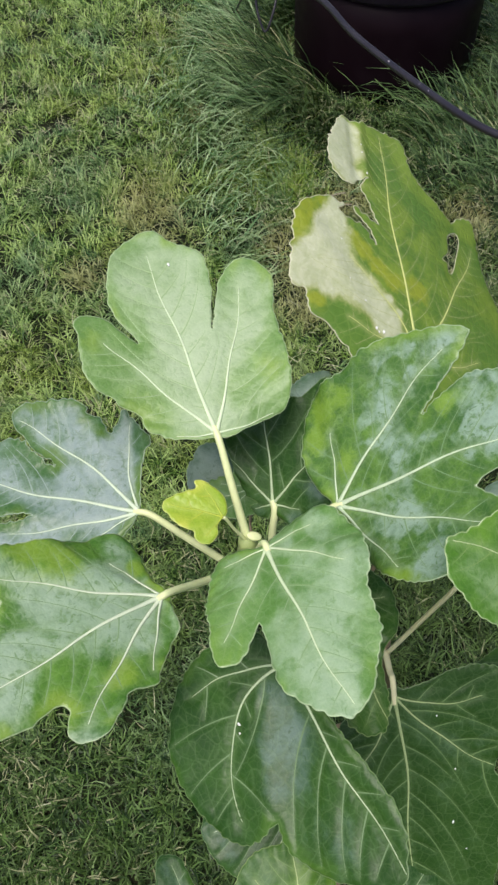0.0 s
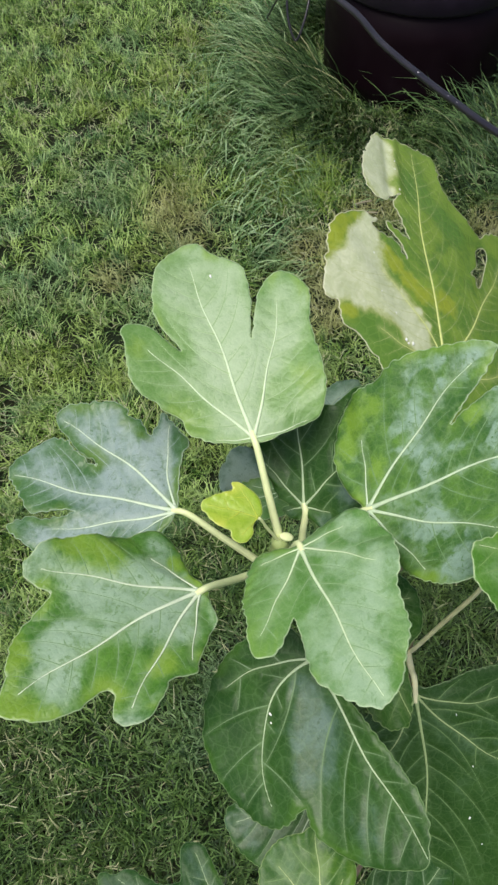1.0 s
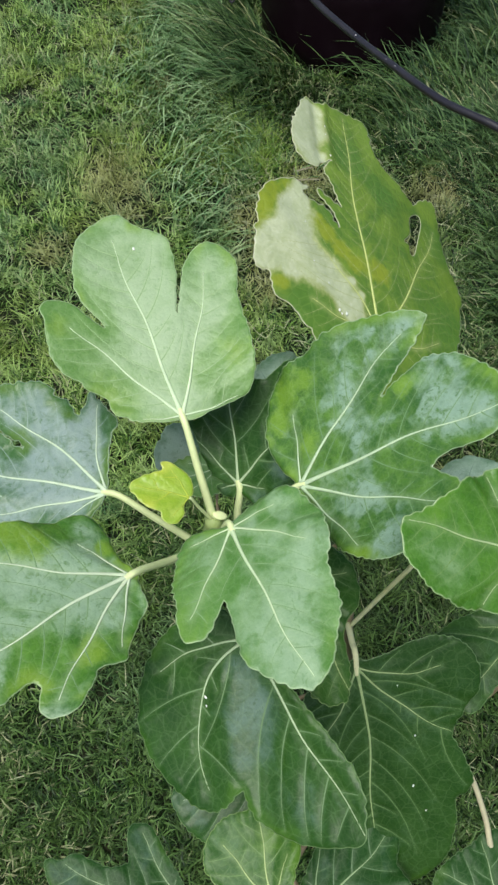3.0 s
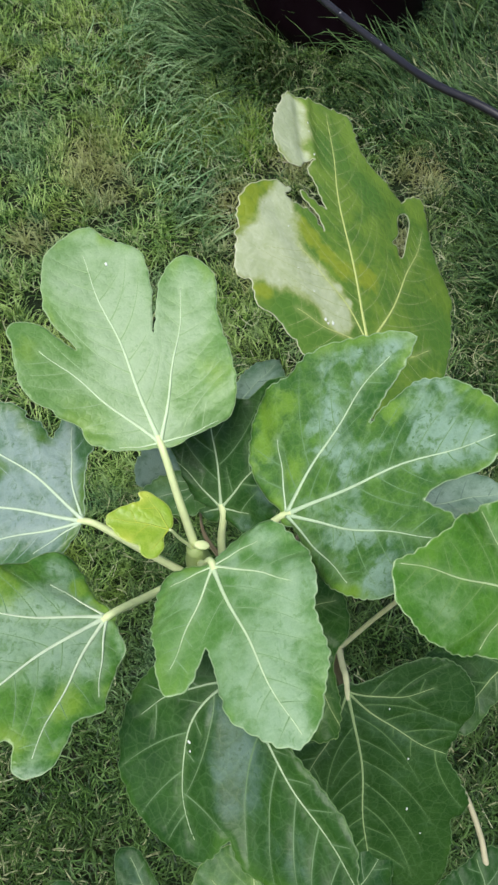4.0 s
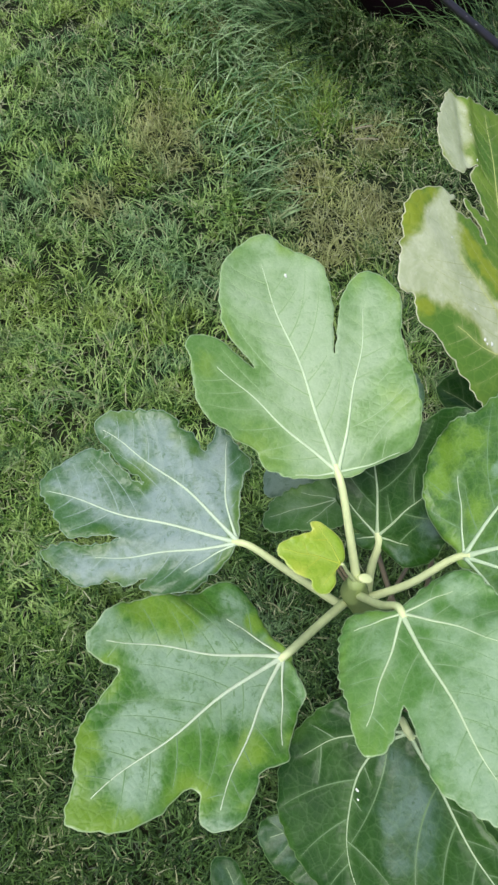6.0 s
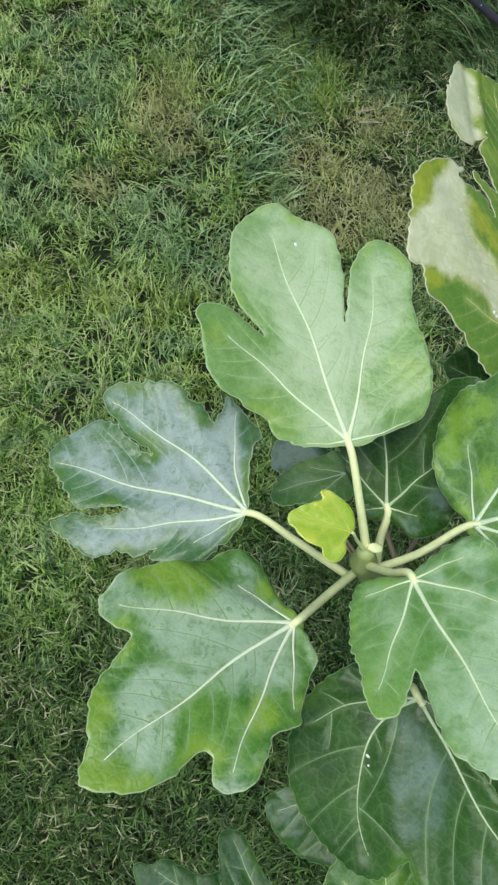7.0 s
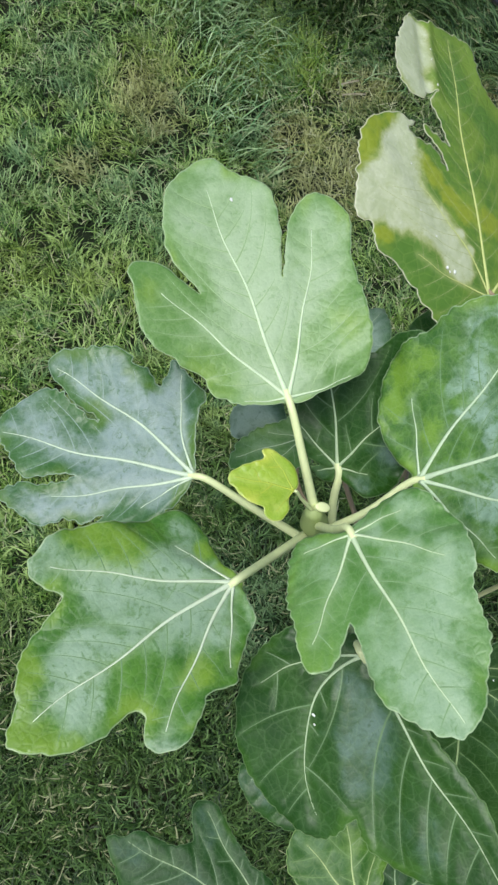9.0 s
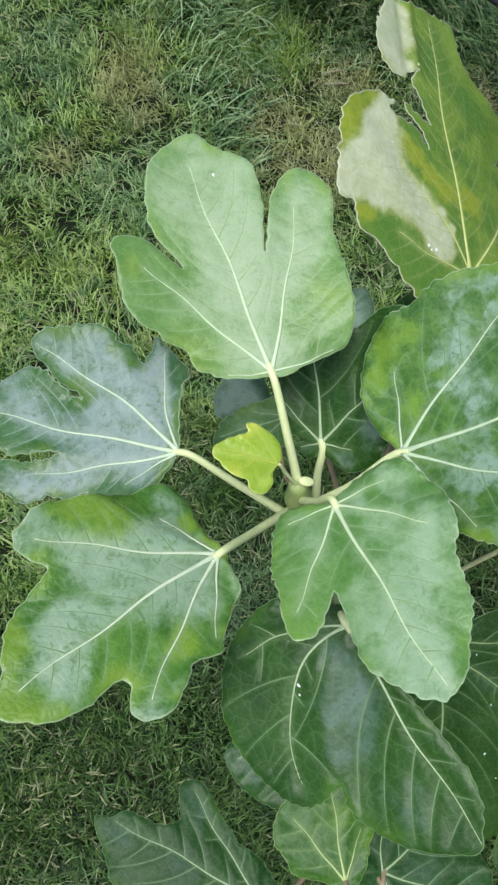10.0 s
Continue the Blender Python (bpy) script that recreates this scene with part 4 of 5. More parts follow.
# scorched torn leaf
fig_leaf(pose(0.1441, 0.4427, 1.0102, 25.4, -20.4, 96.4), leaf_scorched,
    outline=[(245, 14), (244, -5), (241, -47), (237, -63), (211, -60), (191, -67), (158, -98), (154, -104), (166, -122), (165, -140), (151, -140), (102, -130), (63, -135), (38, -126), (-7, -97), (-36, -73), (-58, -36), (-63, 2), (-44, 38), (-15, 56), (24, 82), (37, 95), (54, 99), (60, 108), (78, 108), (108, 100), (125, 96), (137, 87), (145, 66), (140, 46), (134, 51), (125, 42), (119, 29), (100, 21), (116, 23), (133, 35), (139, 32), (132, 25), (122, 12), (135, 15), (162, 20), (172, 9), (170, 18), (163, 29), (165, 39), (179, 47), (202, 44), (222, 34)], holes=[[(133, -86), (141, -102), (131, -103), (109, -88), (91, -75), (89, -68), (99, -69), (102, -63), (113, -77)]],
    veins=[(0.8, 235, -8), (18, 100, 12), (-48, 175, 4), (74, 70, -11), (-117, 72, 25)], curl=(-0.59, -1.06, 0.84), seed=11, stalk=[(0.1, 0.38, 0.93), (0.083, 0.262, 0.820)], stalk_look="brown", wave=0.0012, thick=0.72, ragged=0.0013, teeth_size=0.3, creases=[(168, 16, 248, -2, 2.2, 5), (128, 78, 45, 42, 1.0, 10)], flecks=[(60.5, 44, 1.6), (59.9, 37, 1.8), (63, 41, 1.2), (44.4, 64, 0.9), (40.7, 86, 0.8), (28.5, 117, 0.8), (0.8, 213, 1.0), (1.5, 203, 0.8), (3.2, 177, 1.0)], patches=[('b', 138, 52, 11), ('b', 120, 60, 15), ('b', 101, 68, 19), ('b', 82, 92, 16), ('b', 70, 101, 15), ('b', 80, 72, 20), ('b', 69, 57, 19), ('b', 62, 78, 13), ('b', 55, 43, 17), ('b', 42, 33, 15), ('b', 29, 26, 14), ('b', 20, 23, 12), ('b', 50, 19, 4), ('b', 36, 12, 4), ('b', 222, 22, 15), ('b', 191, 35, 17), ('b', 175, 27, 14), ('b', 206, 16, 14), ('b', 232, 12, 14), ('b', 214, 30, 14), ('y', 133, 84, 13), ('y', 117, 91, 12), ('y', 100, 97, 10), ('y', 140, 66, 8), ('y', 106, 42, 9), ('y', 95, 35, 11), ('y', 80, 25, 11), ('y', 66, 12, 11), ('y', 60, -14, 16), ('y', 47, 89, 11), ('d', 24, 67, 27), ('d', 5, 43, 25), ('d', 185, -18, 30), ('d', 152, -52, 25), ('d', 107, -124, 30), ('d', 21, -93, 35)],
    label="yellow-green fig leaf with torn edges and bleached dry patches")

# bright leaf reaching in
fig_leaf(pose(0.1807, 0.1837, 1.1266, -16.7, -29.8, 176.5), leaf_green,
    profile=[(-177, 13), (-117, 21), (-89, 36), (-74.5, 47), (-60, 54), (-44.5, 55), (-30, 64), (-17.5, 69), (-7, 78), (-0.5, 89), (5.5, 90), (37.5, 63), (45.5, 52), (62.5, 42), (124.5, 22)],
    veins=[(-3, 86, 2), (-40, 53, -8), (34, 47, 12)], curl=(0.00, 0.00, 0.00), seed=13, stalk=[(0.151, 0.222, 1.090), (0.133, 0.219, 1.030), (0.123, 0.225, 0.960), (0.110, 0.226, 0.900), (0.108, 0.232, 0.875)], stalk_look="cream", wave=0.002, thick=0.8, patches=[('b', 75, 8, 21), ('d', 59, -16, 17), ('y', 70, -9, 10), ('b', 62, 20, 14)],
    label="bright mottled green fig leaf with pale margin")

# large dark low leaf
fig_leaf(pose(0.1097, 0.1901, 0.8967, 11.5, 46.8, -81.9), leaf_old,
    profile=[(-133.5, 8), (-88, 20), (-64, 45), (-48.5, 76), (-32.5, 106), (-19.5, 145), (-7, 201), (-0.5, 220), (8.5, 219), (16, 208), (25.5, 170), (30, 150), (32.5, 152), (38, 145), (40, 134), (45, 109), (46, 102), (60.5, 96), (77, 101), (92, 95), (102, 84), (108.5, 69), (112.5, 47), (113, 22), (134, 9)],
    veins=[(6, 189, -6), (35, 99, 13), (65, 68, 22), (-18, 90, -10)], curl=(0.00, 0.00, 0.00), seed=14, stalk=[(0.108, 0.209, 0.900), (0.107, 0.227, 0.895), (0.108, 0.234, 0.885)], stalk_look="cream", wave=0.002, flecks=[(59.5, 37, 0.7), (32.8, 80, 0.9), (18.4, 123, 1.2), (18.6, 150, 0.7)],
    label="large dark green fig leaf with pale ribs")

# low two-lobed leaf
# b patches put the glare on both lobes into the colour
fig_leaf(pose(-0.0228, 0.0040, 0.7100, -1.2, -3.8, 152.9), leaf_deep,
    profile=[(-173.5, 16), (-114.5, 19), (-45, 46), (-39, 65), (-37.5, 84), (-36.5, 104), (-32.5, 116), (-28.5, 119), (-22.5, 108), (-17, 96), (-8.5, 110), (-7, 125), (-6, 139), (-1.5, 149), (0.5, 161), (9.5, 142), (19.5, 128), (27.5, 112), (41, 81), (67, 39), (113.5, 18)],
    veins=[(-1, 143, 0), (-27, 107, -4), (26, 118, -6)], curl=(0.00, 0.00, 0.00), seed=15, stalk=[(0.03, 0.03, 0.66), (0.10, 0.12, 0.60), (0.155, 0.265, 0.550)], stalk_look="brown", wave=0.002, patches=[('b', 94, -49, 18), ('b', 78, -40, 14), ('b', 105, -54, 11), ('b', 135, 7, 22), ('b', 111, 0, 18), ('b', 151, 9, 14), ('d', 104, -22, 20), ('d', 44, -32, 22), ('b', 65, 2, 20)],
    label="low dark green fig leaf with glare painted on its lobes")

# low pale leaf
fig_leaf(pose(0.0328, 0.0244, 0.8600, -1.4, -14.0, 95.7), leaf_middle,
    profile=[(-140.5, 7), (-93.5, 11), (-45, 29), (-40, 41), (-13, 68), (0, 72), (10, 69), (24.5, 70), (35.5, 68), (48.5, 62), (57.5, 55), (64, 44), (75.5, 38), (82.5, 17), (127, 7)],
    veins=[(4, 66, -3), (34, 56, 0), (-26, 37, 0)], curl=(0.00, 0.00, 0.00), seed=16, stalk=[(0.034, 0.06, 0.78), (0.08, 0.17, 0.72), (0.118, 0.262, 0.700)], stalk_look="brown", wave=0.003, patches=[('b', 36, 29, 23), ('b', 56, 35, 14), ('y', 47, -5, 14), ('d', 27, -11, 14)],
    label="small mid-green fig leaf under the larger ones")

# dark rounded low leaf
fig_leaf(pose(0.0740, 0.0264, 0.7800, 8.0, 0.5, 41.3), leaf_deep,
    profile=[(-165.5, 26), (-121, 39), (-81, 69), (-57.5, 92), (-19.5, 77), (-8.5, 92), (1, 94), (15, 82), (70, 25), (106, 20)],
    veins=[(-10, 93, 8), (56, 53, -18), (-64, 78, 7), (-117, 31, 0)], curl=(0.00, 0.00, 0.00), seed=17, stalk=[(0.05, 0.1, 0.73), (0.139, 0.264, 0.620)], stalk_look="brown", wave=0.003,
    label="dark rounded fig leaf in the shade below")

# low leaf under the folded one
fig_leaf(pose(0.0393, 0.1374, 0.7400, -9.6, 8.2, -166.4), leaf_dark_sheen,
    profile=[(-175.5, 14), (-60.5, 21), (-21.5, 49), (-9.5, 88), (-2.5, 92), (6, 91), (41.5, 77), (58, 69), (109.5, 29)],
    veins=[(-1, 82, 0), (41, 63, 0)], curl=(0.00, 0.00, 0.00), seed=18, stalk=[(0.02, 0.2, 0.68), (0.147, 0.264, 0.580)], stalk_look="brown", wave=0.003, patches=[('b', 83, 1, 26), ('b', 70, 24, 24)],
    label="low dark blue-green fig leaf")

# low leaf behind
fig_leaf(pose(0.0046, 0.3632, 0.9300, -9.0, -0.8, -166.5), leaf_soft,
    outline=[(64, 12), (63, 2), (56, -7), (48, -11), (37, -16), (20, -18), (0, -19), (-10, 0), (0, 20), (20, 23), (42, 19), (56, 18)],
    veins=[(2, 58, 1), (-22, 30, 0), (26, 34, 0)], seed=19, stalk=[(0.004, 0.33, 0.89), (0.087, 0.264, 0.800)], stalk_look="brown", wave=0.003, ragged=0.0010, thick=0.6, patches=[('d', 56, 10, 12), ('d', 10, -10, 16), ('d', 30, 18, 9)],
    label="low blue-green fig leaf with soft bloom")

# greyish leaf folded over behind
fig_leaf(pose(0.0046, 0.3632, 0.9220, -9.0, -0.8, -166.5), leaf_steel,
    outline=[(55, -22), (50, -16), (32, -12), (12, -12), (8, -34), (14, -50), (24, -54), (38, -51), (46, -42), (53, -36)],
    veins=[(-40, 60, 3)], seed=25, wave=0.003, ragged=0.0012, thick=0.5, stalk=[(0.004, 0.33, 0.88), (0.087, 0.264, 0.790)], stalk_look="brown", patches=[('b', 35, -30, 20)],
    label="greyish withered fig leaf low behind the others")

# leaf under the large mottled one
fig_leaf(pose(0.1642, 0.3029, 0.9900, 5.3, -6.1, 3.6), leaf_steel,
    profile=[(-144, 6), (-76.5, 15), (-40, 31), (-23.5, 45), (-11, 67), (-0.5, 74), (8.5, 67), (39, 31), (43, 19), (122, 6)],
    veins=[(1, 67, 0), (-25, 41, 0)], curl=(0.00, 0.00, 0.00), seed=20, stalk=[(0.1, 0.28, 0.95), (0.074, 0.262, 0.840)], stalk_look="brown", wave=0.002,
    label="blue-green glossy fig leaf under a larger leaf")

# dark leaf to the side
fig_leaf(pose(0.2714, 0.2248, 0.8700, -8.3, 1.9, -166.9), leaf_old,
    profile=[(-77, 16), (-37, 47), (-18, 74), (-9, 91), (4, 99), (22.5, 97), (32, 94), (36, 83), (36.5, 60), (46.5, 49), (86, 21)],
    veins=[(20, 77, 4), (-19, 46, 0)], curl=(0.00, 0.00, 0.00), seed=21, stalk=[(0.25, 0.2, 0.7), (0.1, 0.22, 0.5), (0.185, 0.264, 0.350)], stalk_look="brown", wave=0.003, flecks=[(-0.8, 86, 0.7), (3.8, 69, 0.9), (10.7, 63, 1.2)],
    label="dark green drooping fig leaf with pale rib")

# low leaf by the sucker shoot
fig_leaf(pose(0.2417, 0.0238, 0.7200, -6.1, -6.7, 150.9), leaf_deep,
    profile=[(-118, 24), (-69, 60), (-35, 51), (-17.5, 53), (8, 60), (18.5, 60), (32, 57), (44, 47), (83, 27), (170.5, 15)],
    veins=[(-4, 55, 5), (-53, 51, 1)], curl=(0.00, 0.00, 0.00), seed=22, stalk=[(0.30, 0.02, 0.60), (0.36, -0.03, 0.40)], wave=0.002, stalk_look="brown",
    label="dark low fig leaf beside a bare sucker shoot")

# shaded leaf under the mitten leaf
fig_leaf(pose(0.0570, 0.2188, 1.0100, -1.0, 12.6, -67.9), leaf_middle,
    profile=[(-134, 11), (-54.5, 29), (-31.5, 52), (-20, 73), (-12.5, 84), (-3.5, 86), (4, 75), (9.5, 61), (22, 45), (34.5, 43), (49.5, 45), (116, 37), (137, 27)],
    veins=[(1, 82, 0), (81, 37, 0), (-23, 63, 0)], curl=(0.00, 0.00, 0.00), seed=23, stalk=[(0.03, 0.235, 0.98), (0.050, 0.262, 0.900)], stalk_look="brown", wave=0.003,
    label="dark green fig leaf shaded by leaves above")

# ------------------------------------------------------------------ round tub
def build_tub():
    tub = new("garden_tub")
    tub.location = (0.462, 2.545, 0.0)
    tagged(tub, "large round dark plum-black plastic garden tub standing in long grass", "plant pot")
    bm = bmesh.new()
    lathe(bm, [(0.000, 0.004), (0.274, 0.004), (0.284, 0.012), (0.287, 0.064), (0.288, 0.215), (0.288, 0.309), (0.276, 0.309), (0.269, 0.107), (0.000, 0.086)], 72)
    part("body", bm, pot_plastic, tub)
    bm = bmesh.new()
    lathe(bm, [(0.283, 0.307), (0.296, 0.308), (0.300, 0.318), (0.302, 0.370), (0.298, 0.380), (0.286, 0.380), (0.281, 0.373), (0.279, 0.311), (0.283, 0.307)], 72)
    part("rim", bm, rim_plastic, tub, "thick rolled rim")
    bm = bmesh.new()
    rng = np.random.default_rng(4)
    rings = lathe(bm, [(0.280 * k / 9, 0.322) for k in range(9, 0, -1)], 48)
    bm.faces.new(rings[-1])
    for v in bm.verts:
        v.co.z += 0.012 * rng.random() + 0.012 * noise.noise(v.co * 18)
    part("compost", bm, compost, tub, "crumbly brown compost")


build_tub()


# ------------------------------------------------------------------ hose
def build_hose():
    hose = new("garden_hose")
    hose.location = (0.95, 1.20, 0.0)
    tagged(hose, "black rubber garden hose arching from the grass to the tub's rim", "hose")
    off = Vector(hose.location)
    pts = [Vector(p) - off for p in ((1.25, 0.75, 0.012), (1.08, 0.90, 0.09), (0.84, 1.12, 0.40), (0.63, 1.35, 0.478), (0.493, 1.51, 0.465), (0.406, 1.697, 0.433), (0.344, 1.822, 0.419), (0.274, 1.951, 0.416), (0.221, 2.075, 0.419), (0.146, 2.22, 0.415), (0.160, 2.37, 0.405), (0.26, 2.49, 0.376))]
    line = smooth_line(pts, 10)
    part("tube", tube(bmesh.new(), line, [0.0084] * len(line), 14), hose_rubber, hose)
    rng = random.Random(3)
    for k, broadness in ((59, 0.0030), (60, 0.0018), (57, 0.0014), (53, 0.0022), (52, 0.0013), (50, 0.0016), (48, 0.0026), (47, 0.0016), (45, 0.0014)):
        bm = bmesh.new()
        bmesh.ops.create_icosphere(bm, subdivisions=2, radius=broadness)
        spot = line[k] + Vector((rng.uniform(-0.003, 0.003), -0.003, 0.0072))
        for v in bm.verts:
            v.co = spot + Vector((v.co.x, v.co.y, v.co.z * 0.4)) * (1 + 0.6 * noise.noise(v.co * 500 + spot * 90))
        part("scuff", bm, scuff, hose, "pale worn mark")
    p, q = line[94], line[96]
    way = (q - p).normalized()
    bm = tube(bmesh.new(), [p, p + way * 0.01, p + way * 0.012, p + way * 0.05], [0.0125, 0.0155, 0.017, 0.0165], 14)
    part("connector", bm, orange_plastic, hose, "orange plastic hose connector")


build_hose()


def build_cable():
    loop = new("cable_loop")
    loop.location = (0.08, 2.55, 0.0)
    tagged(loop, "thin black cable hanging in a loop beside the tub", "cable")
    off = Vector(loop.location)
    pts = [Vector(p) - off for p in ((-0.03, 2.75, 0.0), (0.02, 2.52, 0.22), (0.043, 2.36, 0.34), (0.050, 2.302, 0.285), (0.073, 2.275, 0.235), (0.097, 2.293, 0.285), (0.120, 2.36, 0.35), (0.16, 2.46, 0.400), (0.24, 2.52, 0.372))]
    line = smooth_line(pts, 10)
    part("wire", tube(bmesh.new(), line, [0.0034] * len(line), 8), hose_rubber, loop)


build_cable()


# ------------------------------------------------------------------ grass
def field(x, y, scale, seed):
    """Smooth random field, 0 to 1."""
    rng = np.random.default_rng(seed)
    tab = rng.random((64, 64))
    u, v = x * scale + 31.7, y * scale + 17.3
    i, j = np.floor(u).astype(int), np.floor(v).astype(int)
    fu, fv = u - i, v - j
    fu, fv = fu * fu * (3 - 2 * fu), fv * fv * (3 - 2 * fv)
    t = lambda a, b: tab[a % 64, b % 64]
    return (t(i, j) * (1 - fu) + t(i + 1, j) * fu) * (1 - fv) + (t(i, j + 1) * (1 - fu) + t(i + 1, j + 1) * fu) * fv


def grass(name, x, y, length, width, turn, lean0, lean1, base_z, material, steps, label, swirl=None, tints=()):
    """Many thin tapering blades in one mesh; lean0 and lean1: how far a blade leans at its foot and tip."""
    n = len(x)
    px, py, pz = x.copy(), y.copy(), base_z.copy()
    swirl = np.zeros(n) if swirl is None else swirl
    verts = np.empty((n, 2 * steps + 1, 3), np.float32)
    for k in range(steps + 1):
        s = k / steps
        cx, sx = np.cos(turn + swirl * s), np.sin(turn + swirl * s)
        w = width * (1 - s ** 1.6) * 0.5
        if k < steps:
            verts[:, 2 * k] = np.stack([px - sx * w, py + cx * w, pz], 1)
            verts[:, 2 * k + 1] = np.stack([px + sx * w, py - cx * w, pz + 0.25 * w], 1)
        else:
            verts[:, 2 * k] = np.stack([px, py, pz], 1)
        lean = lean0 + (lean1 - lean0) * (s + 0.5 / steps)
        d = length / steps
        px, py, pz = px + cx * np.sin(lean) * d, py + sx * np.sin(lean) * d, np.maximum(pz + np.cos(lean) * d, base_z + 0.002)
    per = 2 * steps + 1
    first = (np.arange(n, dtype=np.int64) * per)[:, None]
    quads = np.array([[2 * k, 2 * k + 1, 2 * k + 3, 2 * k + 2] for k in range(steps - 1)], np.int64).ravel()
    tip = np.array([2 * steps - 2, 2 * steps - 1, 2 * steps], np.int64)
    loops = (first + np.r_[quads, tip][None, :]).ravel().astype(np.int32)
    sizes = np.tile(np.r_[[4] * (steps - 1), 3], n).astype(np.int32)
    starts = np.r_[0, np.cumsum(sizes)[:-1]].astype(np.int32)
    me = bpy.data.meshes.new(name)
    me.vertices.add(n * per)
    me.vertices.foreach_set("co", verts.ravel())
    me.loops.add(len(loops))
    me.loops.foreach_set("vertex_index", loops)
    me.polygons.add(len(sizes))
    me.polygons.foreach_set("loop_start", starts)
    me.polygons.foreach_set("loop_total", sizes)
    me.update(calc_edges=True)
    for key, values in tints:
        at = me.attributes.new(key, "FLOAT", "POINT")
        at.data.foreach_set("value", np.repeat(values, per).astype(np.float32))
    me.materials.append(material)
    me.shade_smooth()
    tagged(new(name, me), label, "grass", kind="stuff")


def in_tub(x, y, extra=0.0):
    return (x - 0.462) ** 2 + (y - 2.545) ** 2 < (0.292 + extra) ** 2


def spots(x, y, centres):
    """Soft round patches, (x, y, radius), broken up at the edges."""
    rest = np.ones(len(x))
    for cx, cy, r in centres:
        rest *= 1 - np.exp(-((x - cx) ** 2 + (y - cy) ** 2) / (r * r))
    return np.clip((1 - rest) * (0.55 + 0.9 * field(x, y, 16.0, 31)), 0, 1)


STRAW = [(0.13, 1.66, 0.11), (0.24, 1.57, 0.12), (-0.28, 1.83, 0.11), (-0.21, 1.72, 0.08), (0.29, 1.82, 0.10), (-0.13, 2.22, 0.07), (0.16, 1.45, 0.10), (-0.42, 1.55, 0.08), (0.45, 1.45, 0.14), (0.62, 1.75, 0.10), (0.46, 0.80, 0.10)]
COOL = [(-0.45, 1.98, 0.13), (-0.52, 1.85, 0.10), (0.03, 1.72, 0.07), (-0.02, 1.62, 0.06), (0.05, 1.53, 0.06), (-0.12, 2.10, 0.10), (-0.30, 1.45, 0.13), (-0.10, 1.35, 0.10), (-0.62, 1.50, 0.12), (-0.05, 0.45, 0.12)]


def build_lawn():
    rng = np.random.default_rng(11)
    # tufts, each a fan of blades that flop the same way
    tufts = 30000
    y = rng.uniform(-0.55, 4.1, tufts)
    half = 0.58 + 0.23 * np.maximum(y, 0)
    x = rng.uniform(-1, 1, tufts) * 1.9
    # thinning out past the trodden middle, and in small bare gaps
    aside = np.maximum(np.maximum((np.abs(x) - half) / 0.45, (y - 3.6) / 0.5), (-0.1 - y) / 0.45)
    keep = (rng.random(tufts) < np.clip(1 - aside, 0, 1)) & (rng.random(tufts) < np.clip(0.62 + 0.9 * field(x, y, 14.0, 21), 0, 1))
    x, y = x[keep], y[keep]
    # thicker growth in the nearer shade
    k = 2600
    x, y = np.r_[x, rng.uniform(-0.75, 0.75, k)], np.r_[y, rng.uniform(-0.15, 0.9, k)]
    per = rng.integers(6, 21, len(x))
    flow = 7.0 * field(x, y, 7.0, 7) + rng.normal(0, 1.3, len(x))
    tall = rng.uniform(0.75, 1.25, len(x))
    flop = rng.uniform(0.05, 0.65, len(x)) + 0.45 * np.clip((y - 0.5) / 1.0, 0, 1) * rng.random(len(x))
    x, y, flow, tall, flop = (np.repeat(v, per) for v in (x, y, flow, tall, flop))
    n = len(x)
    spread = rng.normal(0, 0.011, (2, n))
    x, y = x + spread[0], y + spread[1]
    keep = ~in_tub(x, y)
    x, y, flow, tall, flop, spread = x[keep], y[keep], flow[keep], tall[keep], flop[keep], spread[:, keep]
    n = len(x)
    lush, clump = field(x, y, 2.4, 5), field(x, y, 11.0, 6)
    length = (0.022 + 0.036 * lush * clump + 0.028 * rng.random(n)) * tall
    width = rng.uniform(0.0018, 0.0048, n)
    outward = np.arctan2(spread[1], spread[0])
    turn = np.where(rng.random(n) < 0.62, flow + rng.normal(0, 0.7, n), outward + rng.normal(0, 0.6, n))
    lean0 = np.clip(flop + rng.normal(0, 0.25, n), 0.05, 1.2)
    lean1 = np.clip(lean0 + rng.uniform(0.4, 1.7, n), 0, 2.0)
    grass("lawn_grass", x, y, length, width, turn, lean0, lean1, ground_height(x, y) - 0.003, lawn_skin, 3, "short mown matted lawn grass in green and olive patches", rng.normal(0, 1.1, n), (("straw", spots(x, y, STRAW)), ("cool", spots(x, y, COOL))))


def build_outer_lawn():
    """Coarser grass that carries the lawn on all round."""
    rng = np.random.default_rng(15)
    n = 260000
    r, a = 7.5 * rng.random(n) ** 0.9, rng.uniform(0, 2 * np.pi, n)
    x, y = r * np.cos(a), 1.7 + r * np.sin(a)
    half = 0.58 + 0.23 * np.maximum(y, 0)
    aside = np.maximum(np.maximum((np.abs(x) - half) / 0.45, (y - 3.6) / 0.5), (-0.1 - y) / 0.45)
    keep = rng.random(n) < np.clip(aside, 0, 1)
    x, y, r = x[keep], y[keep], r[keep]
    n = len(x)
    grass("lawn_grass", x, y, rng.uniform(0.025, 0.065, n), rng.uniform(0.003, 0.006, n) * (0.6 + 0.25 * r), rng.uniform(0, 6.28, n), rng.uniform(0.1, 0.8, n), rng.uniform(0.6, 1.6, n), np.zeros(n) - 0.004, lawn_skin, 2, "mown lawn grass stretching away on all sides", rng.normal(0, 0.8, n))


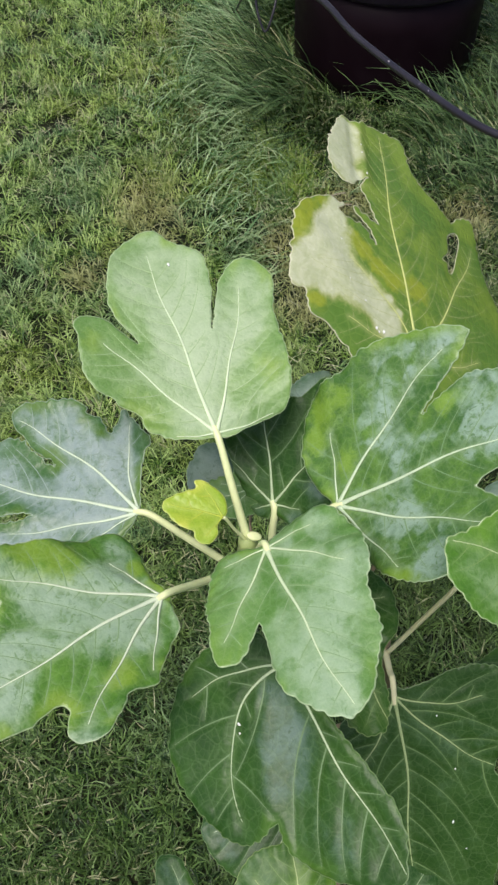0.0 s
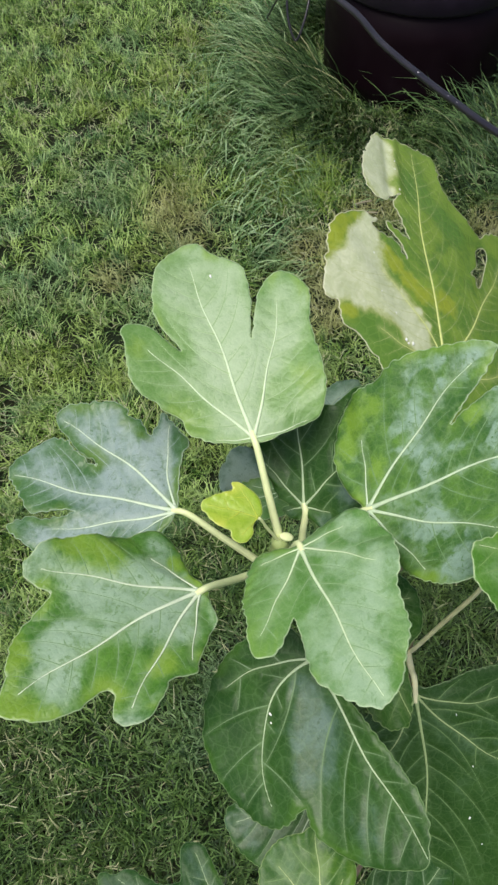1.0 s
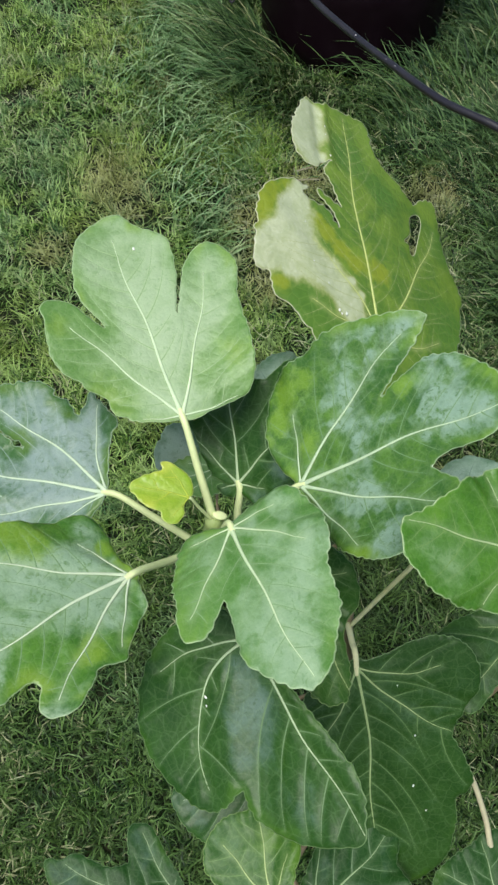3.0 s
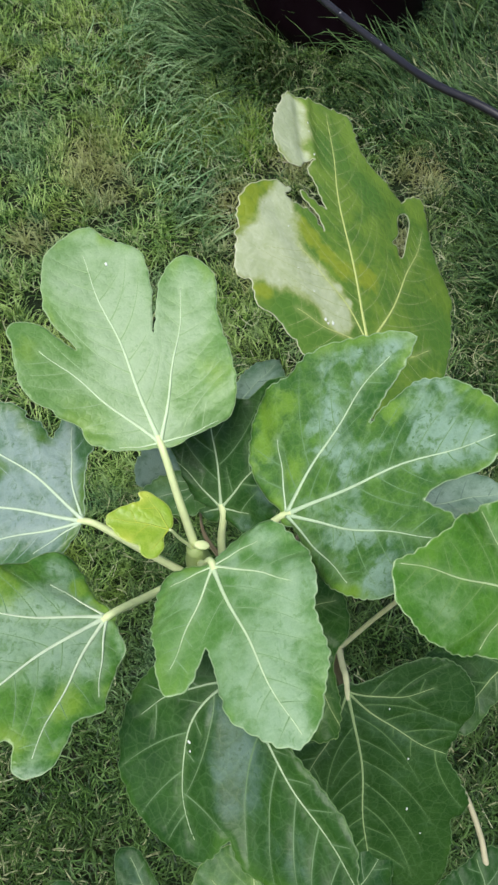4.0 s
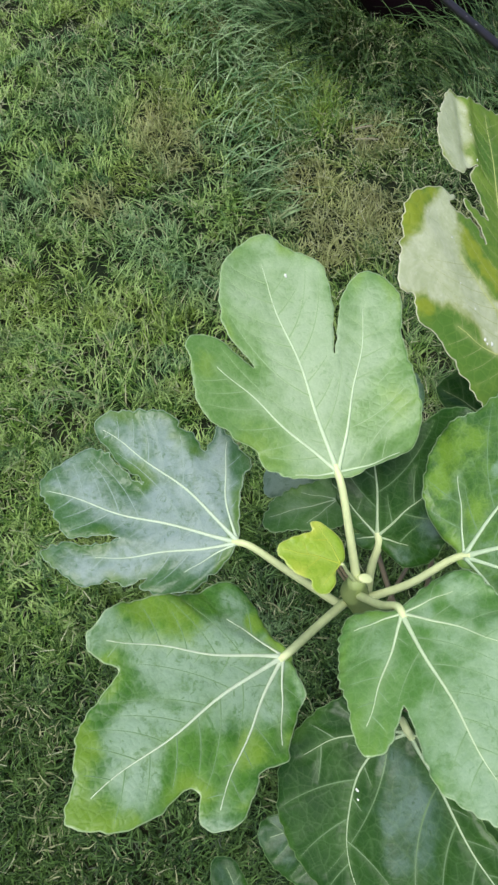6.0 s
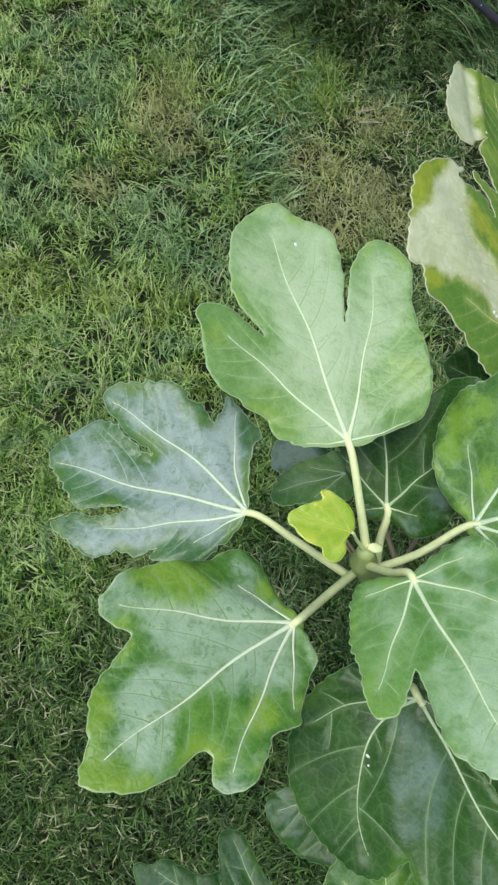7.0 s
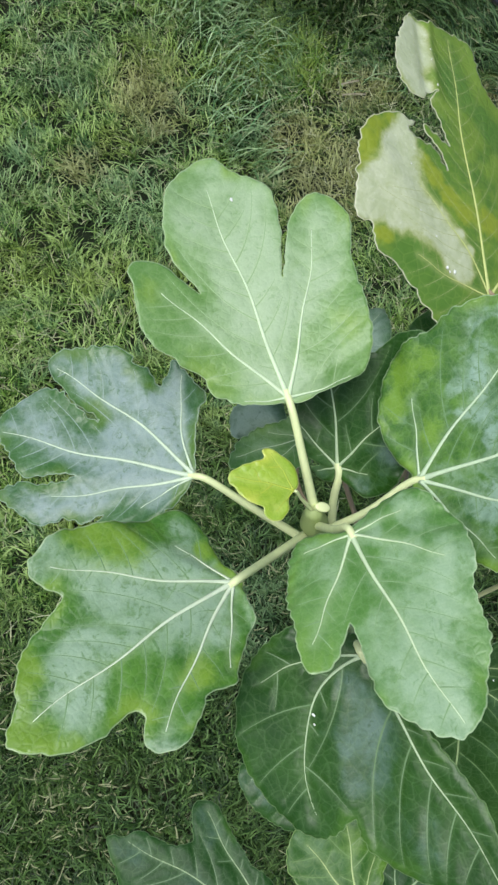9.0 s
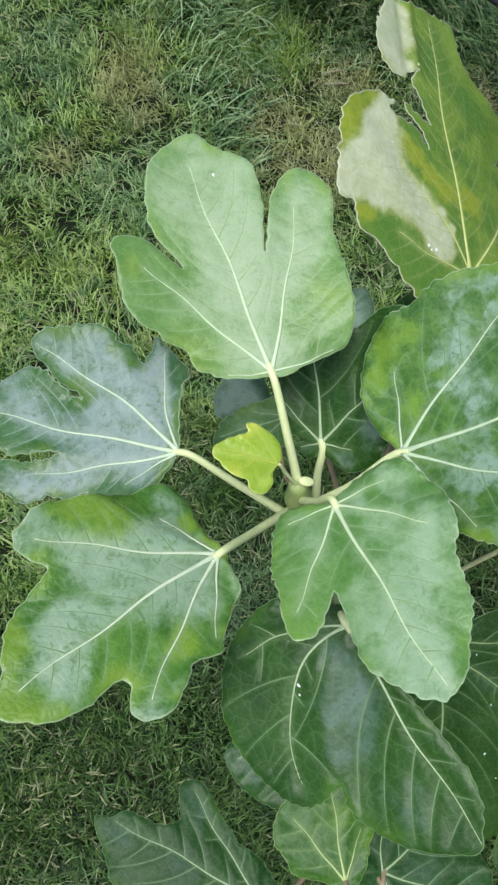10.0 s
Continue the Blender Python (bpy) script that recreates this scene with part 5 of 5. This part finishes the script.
def build_tall_grass():
    rng = np.random.default_rng(12)
    n = 200000
    x, y = rng.uniform(-0.75, 1.35, n), rng.uniform(0.95, 3.3, n)
    ring = np.hypot(x - 0.462, y - 2.545)
    want = np.clip(1.25 - (ring - 0.27) / 0.40, 0, 1)
    strip = np.exp(-((x + 0.03 + 0.12 * (y - 1.7)) / (0.06 + 0.10 * np.clip(y - 1.6, 0, 0.6))) ** 2) * np.clip((y - 1.5) / 0.3, 0, 1) * (y < 2.35)
    fringe = np.exp(-((x - 0.06 + 0.55 * (2.65 - y)) / 0.12) ** 2) * (y > 2.25)
    verge = 0.8 * np.clip((x - 0.60 - 0.05 * np.sin(5 * y)) / 0.12, 0, 1) * np.clip((2.5 - y) / 0.4, 0, 1) * np.clip((y - 1.05) / 0.2, 0, 1)
    want = np.maximum(np.maximum(want, verge), np.maximum(0.65 * strip * (0.4 + 1.2 * field(x, y, 12.0, 18)), 0.8 * fringe)) * (0.35 + 0.9 * field(x, y, 7.0, 8))
    bare = (x > 0.16 + 0.2 * rng.random(n)) & (y < 2.62) & (ring < 0.43)
    keep = (rng.random(n) < want * np.where(bare, 0.04, 0.30)) & ~in_tub(x, y, 0.004)
    x, y, want, ring = x[keep], y[keep], want[keep], ring[keep]
    n = len(x)
    length = (0.06 + 0.15 * np.clip(want, 0, 1) * rng.random(n) + 0.13 * (ring < 0.5) * rng.random(n))
    length = length + 0.07 * (x < 0.08) * rng.random(n)
    width = rng.uniform(0.0030, 0.0075, n)
    away = np.arctan2(y - 2.545, x - 0.462)
    comb = field(x, y, 5.0, 9) * 5.0
    turn = np.where(ring < 0.62, 3.75 + 1.1 * (field(x, y, 4.0, 9) - 0.5) * 2 + 0.25 * np.sin(away) + rng.normal(0, 0.42, n), np.where(x > 0.5, 3.6, -0.9) + 0.25 * comb + rng.normal(-0.6, 0.6, n))
    lean0 = rng.uniform(0.15, 0.7, n)
    lean1 = np.clip(lean0 + rng.uniform(0.7, 1.5, n), 0, 1.9)
    swirl = rng.normal(0, 0.6, n)
    # blades close to the tub get the skin that is coloured for its shade
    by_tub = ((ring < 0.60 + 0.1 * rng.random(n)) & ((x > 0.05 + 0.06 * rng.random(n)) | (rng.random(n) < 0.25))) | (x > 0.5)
    for name, some, skin, label in (("tall_grass", by_tub, tall_skin, "long unmown dark green grass flopping round the tub, darker for its shade"), ("pale_grass", ~by_tub, pale_skin, "long pale blue-green grass tufts in the lawn")):
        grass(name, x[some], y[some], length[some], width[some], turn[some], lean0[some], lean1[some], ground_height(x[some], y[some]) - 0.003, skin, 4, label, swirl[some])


def build_bright_tufts():
    rng = np.random.default_rng(14)
    n = 1300
    x, y = 0.108 + rng.normal(0, 0.055, n), 1.943 + rng.normal(0, 0.075, n)
    grass("bright_grass", x, y, rng.uniform(0.03, 0.085, n), rng.uniform(0.0025, 0.0055, n), rng.uniform(0, 6.28, n), rng.uniform(0.2, 0.9, n), rng.uniform(0.9, 1.7, n), ground_height(x, y) - 0.003, bright_skin, 4, "lush bright yellow-green grass tuft in the lawn", rng.normal(0, 0.5, n))


def build_clippings():
    rng = np.random.default_rng(13)
    n = 16000
    y = rng.uniform(-0.1, 3.4, n)
    x = rng.uniform(-1, 1, n) * (0.58 + 0.23 * np.maximum(y, 0))
    dry = field(x, y, 2.6, 15) * 0.6 + field(x, y, 9.0, 16) * 0.4
    right = np.clip((x + 0.15) * 1.6, 0, 0.35) * (y > 0.9)
    keep = (rng.random(n) < np.clip((dry - 0.36 + right) * 1.7, 0.04, 1) * np.clip(y / 1.1, 0.25, 1)) & ~in_tub(x, y)
    x, y = x[keep], y[keep]
    n = len(x)
    grass("grass_clippings", x, y, rng.uniform(0.018, 0.06, n), rng.uniform(0.0010, 0.0022, n), rng.uniform(0, 6.28, n), rng.uniform(1.2, 1.6, n), rng.uniform(1.4, 1.75, n), ground_height(x, y) + rng.uniform(0.004, 0.026, n), straw_skin, 2, "dry straw-coloured grass clippings lying in the lawn", rng.normal(0, 0.8, n))


build_lawn()
build_outer_lawn()
build_tall_grass()
build_bright_tufts()
build_clippings()


# ------------------------------------------------------------------ dry stems on the lawn
def dry_stem(a, b, label):
    a, b = Vector(a), Vector(b)
    stem = new("dry_stem")
    stem.location = a
    tagged(stem, label, "plant stem", "dry stems on the lawn")
    line = smooth_line([Vector((0, 0, 0)), (b - a) * 0.5 + Vector((0.001, 0.001, 0.001)), b - a], 6)
    part("stalk", tube(bmesh.new(), line, [0.0032 - 0.0008 * k / 12 for k in range(13)], 8, 0.55), dry_skin, stem)


for a, b in (((0.236, 1.824, 0.020), (0.284, 1.838, 0.020)), ((0.237, 1.787, 0.020), (0.298, 1.789, 0.020))):
    dry_stem(a, b, "short flattened dry buff plant stem lying on the lawn")
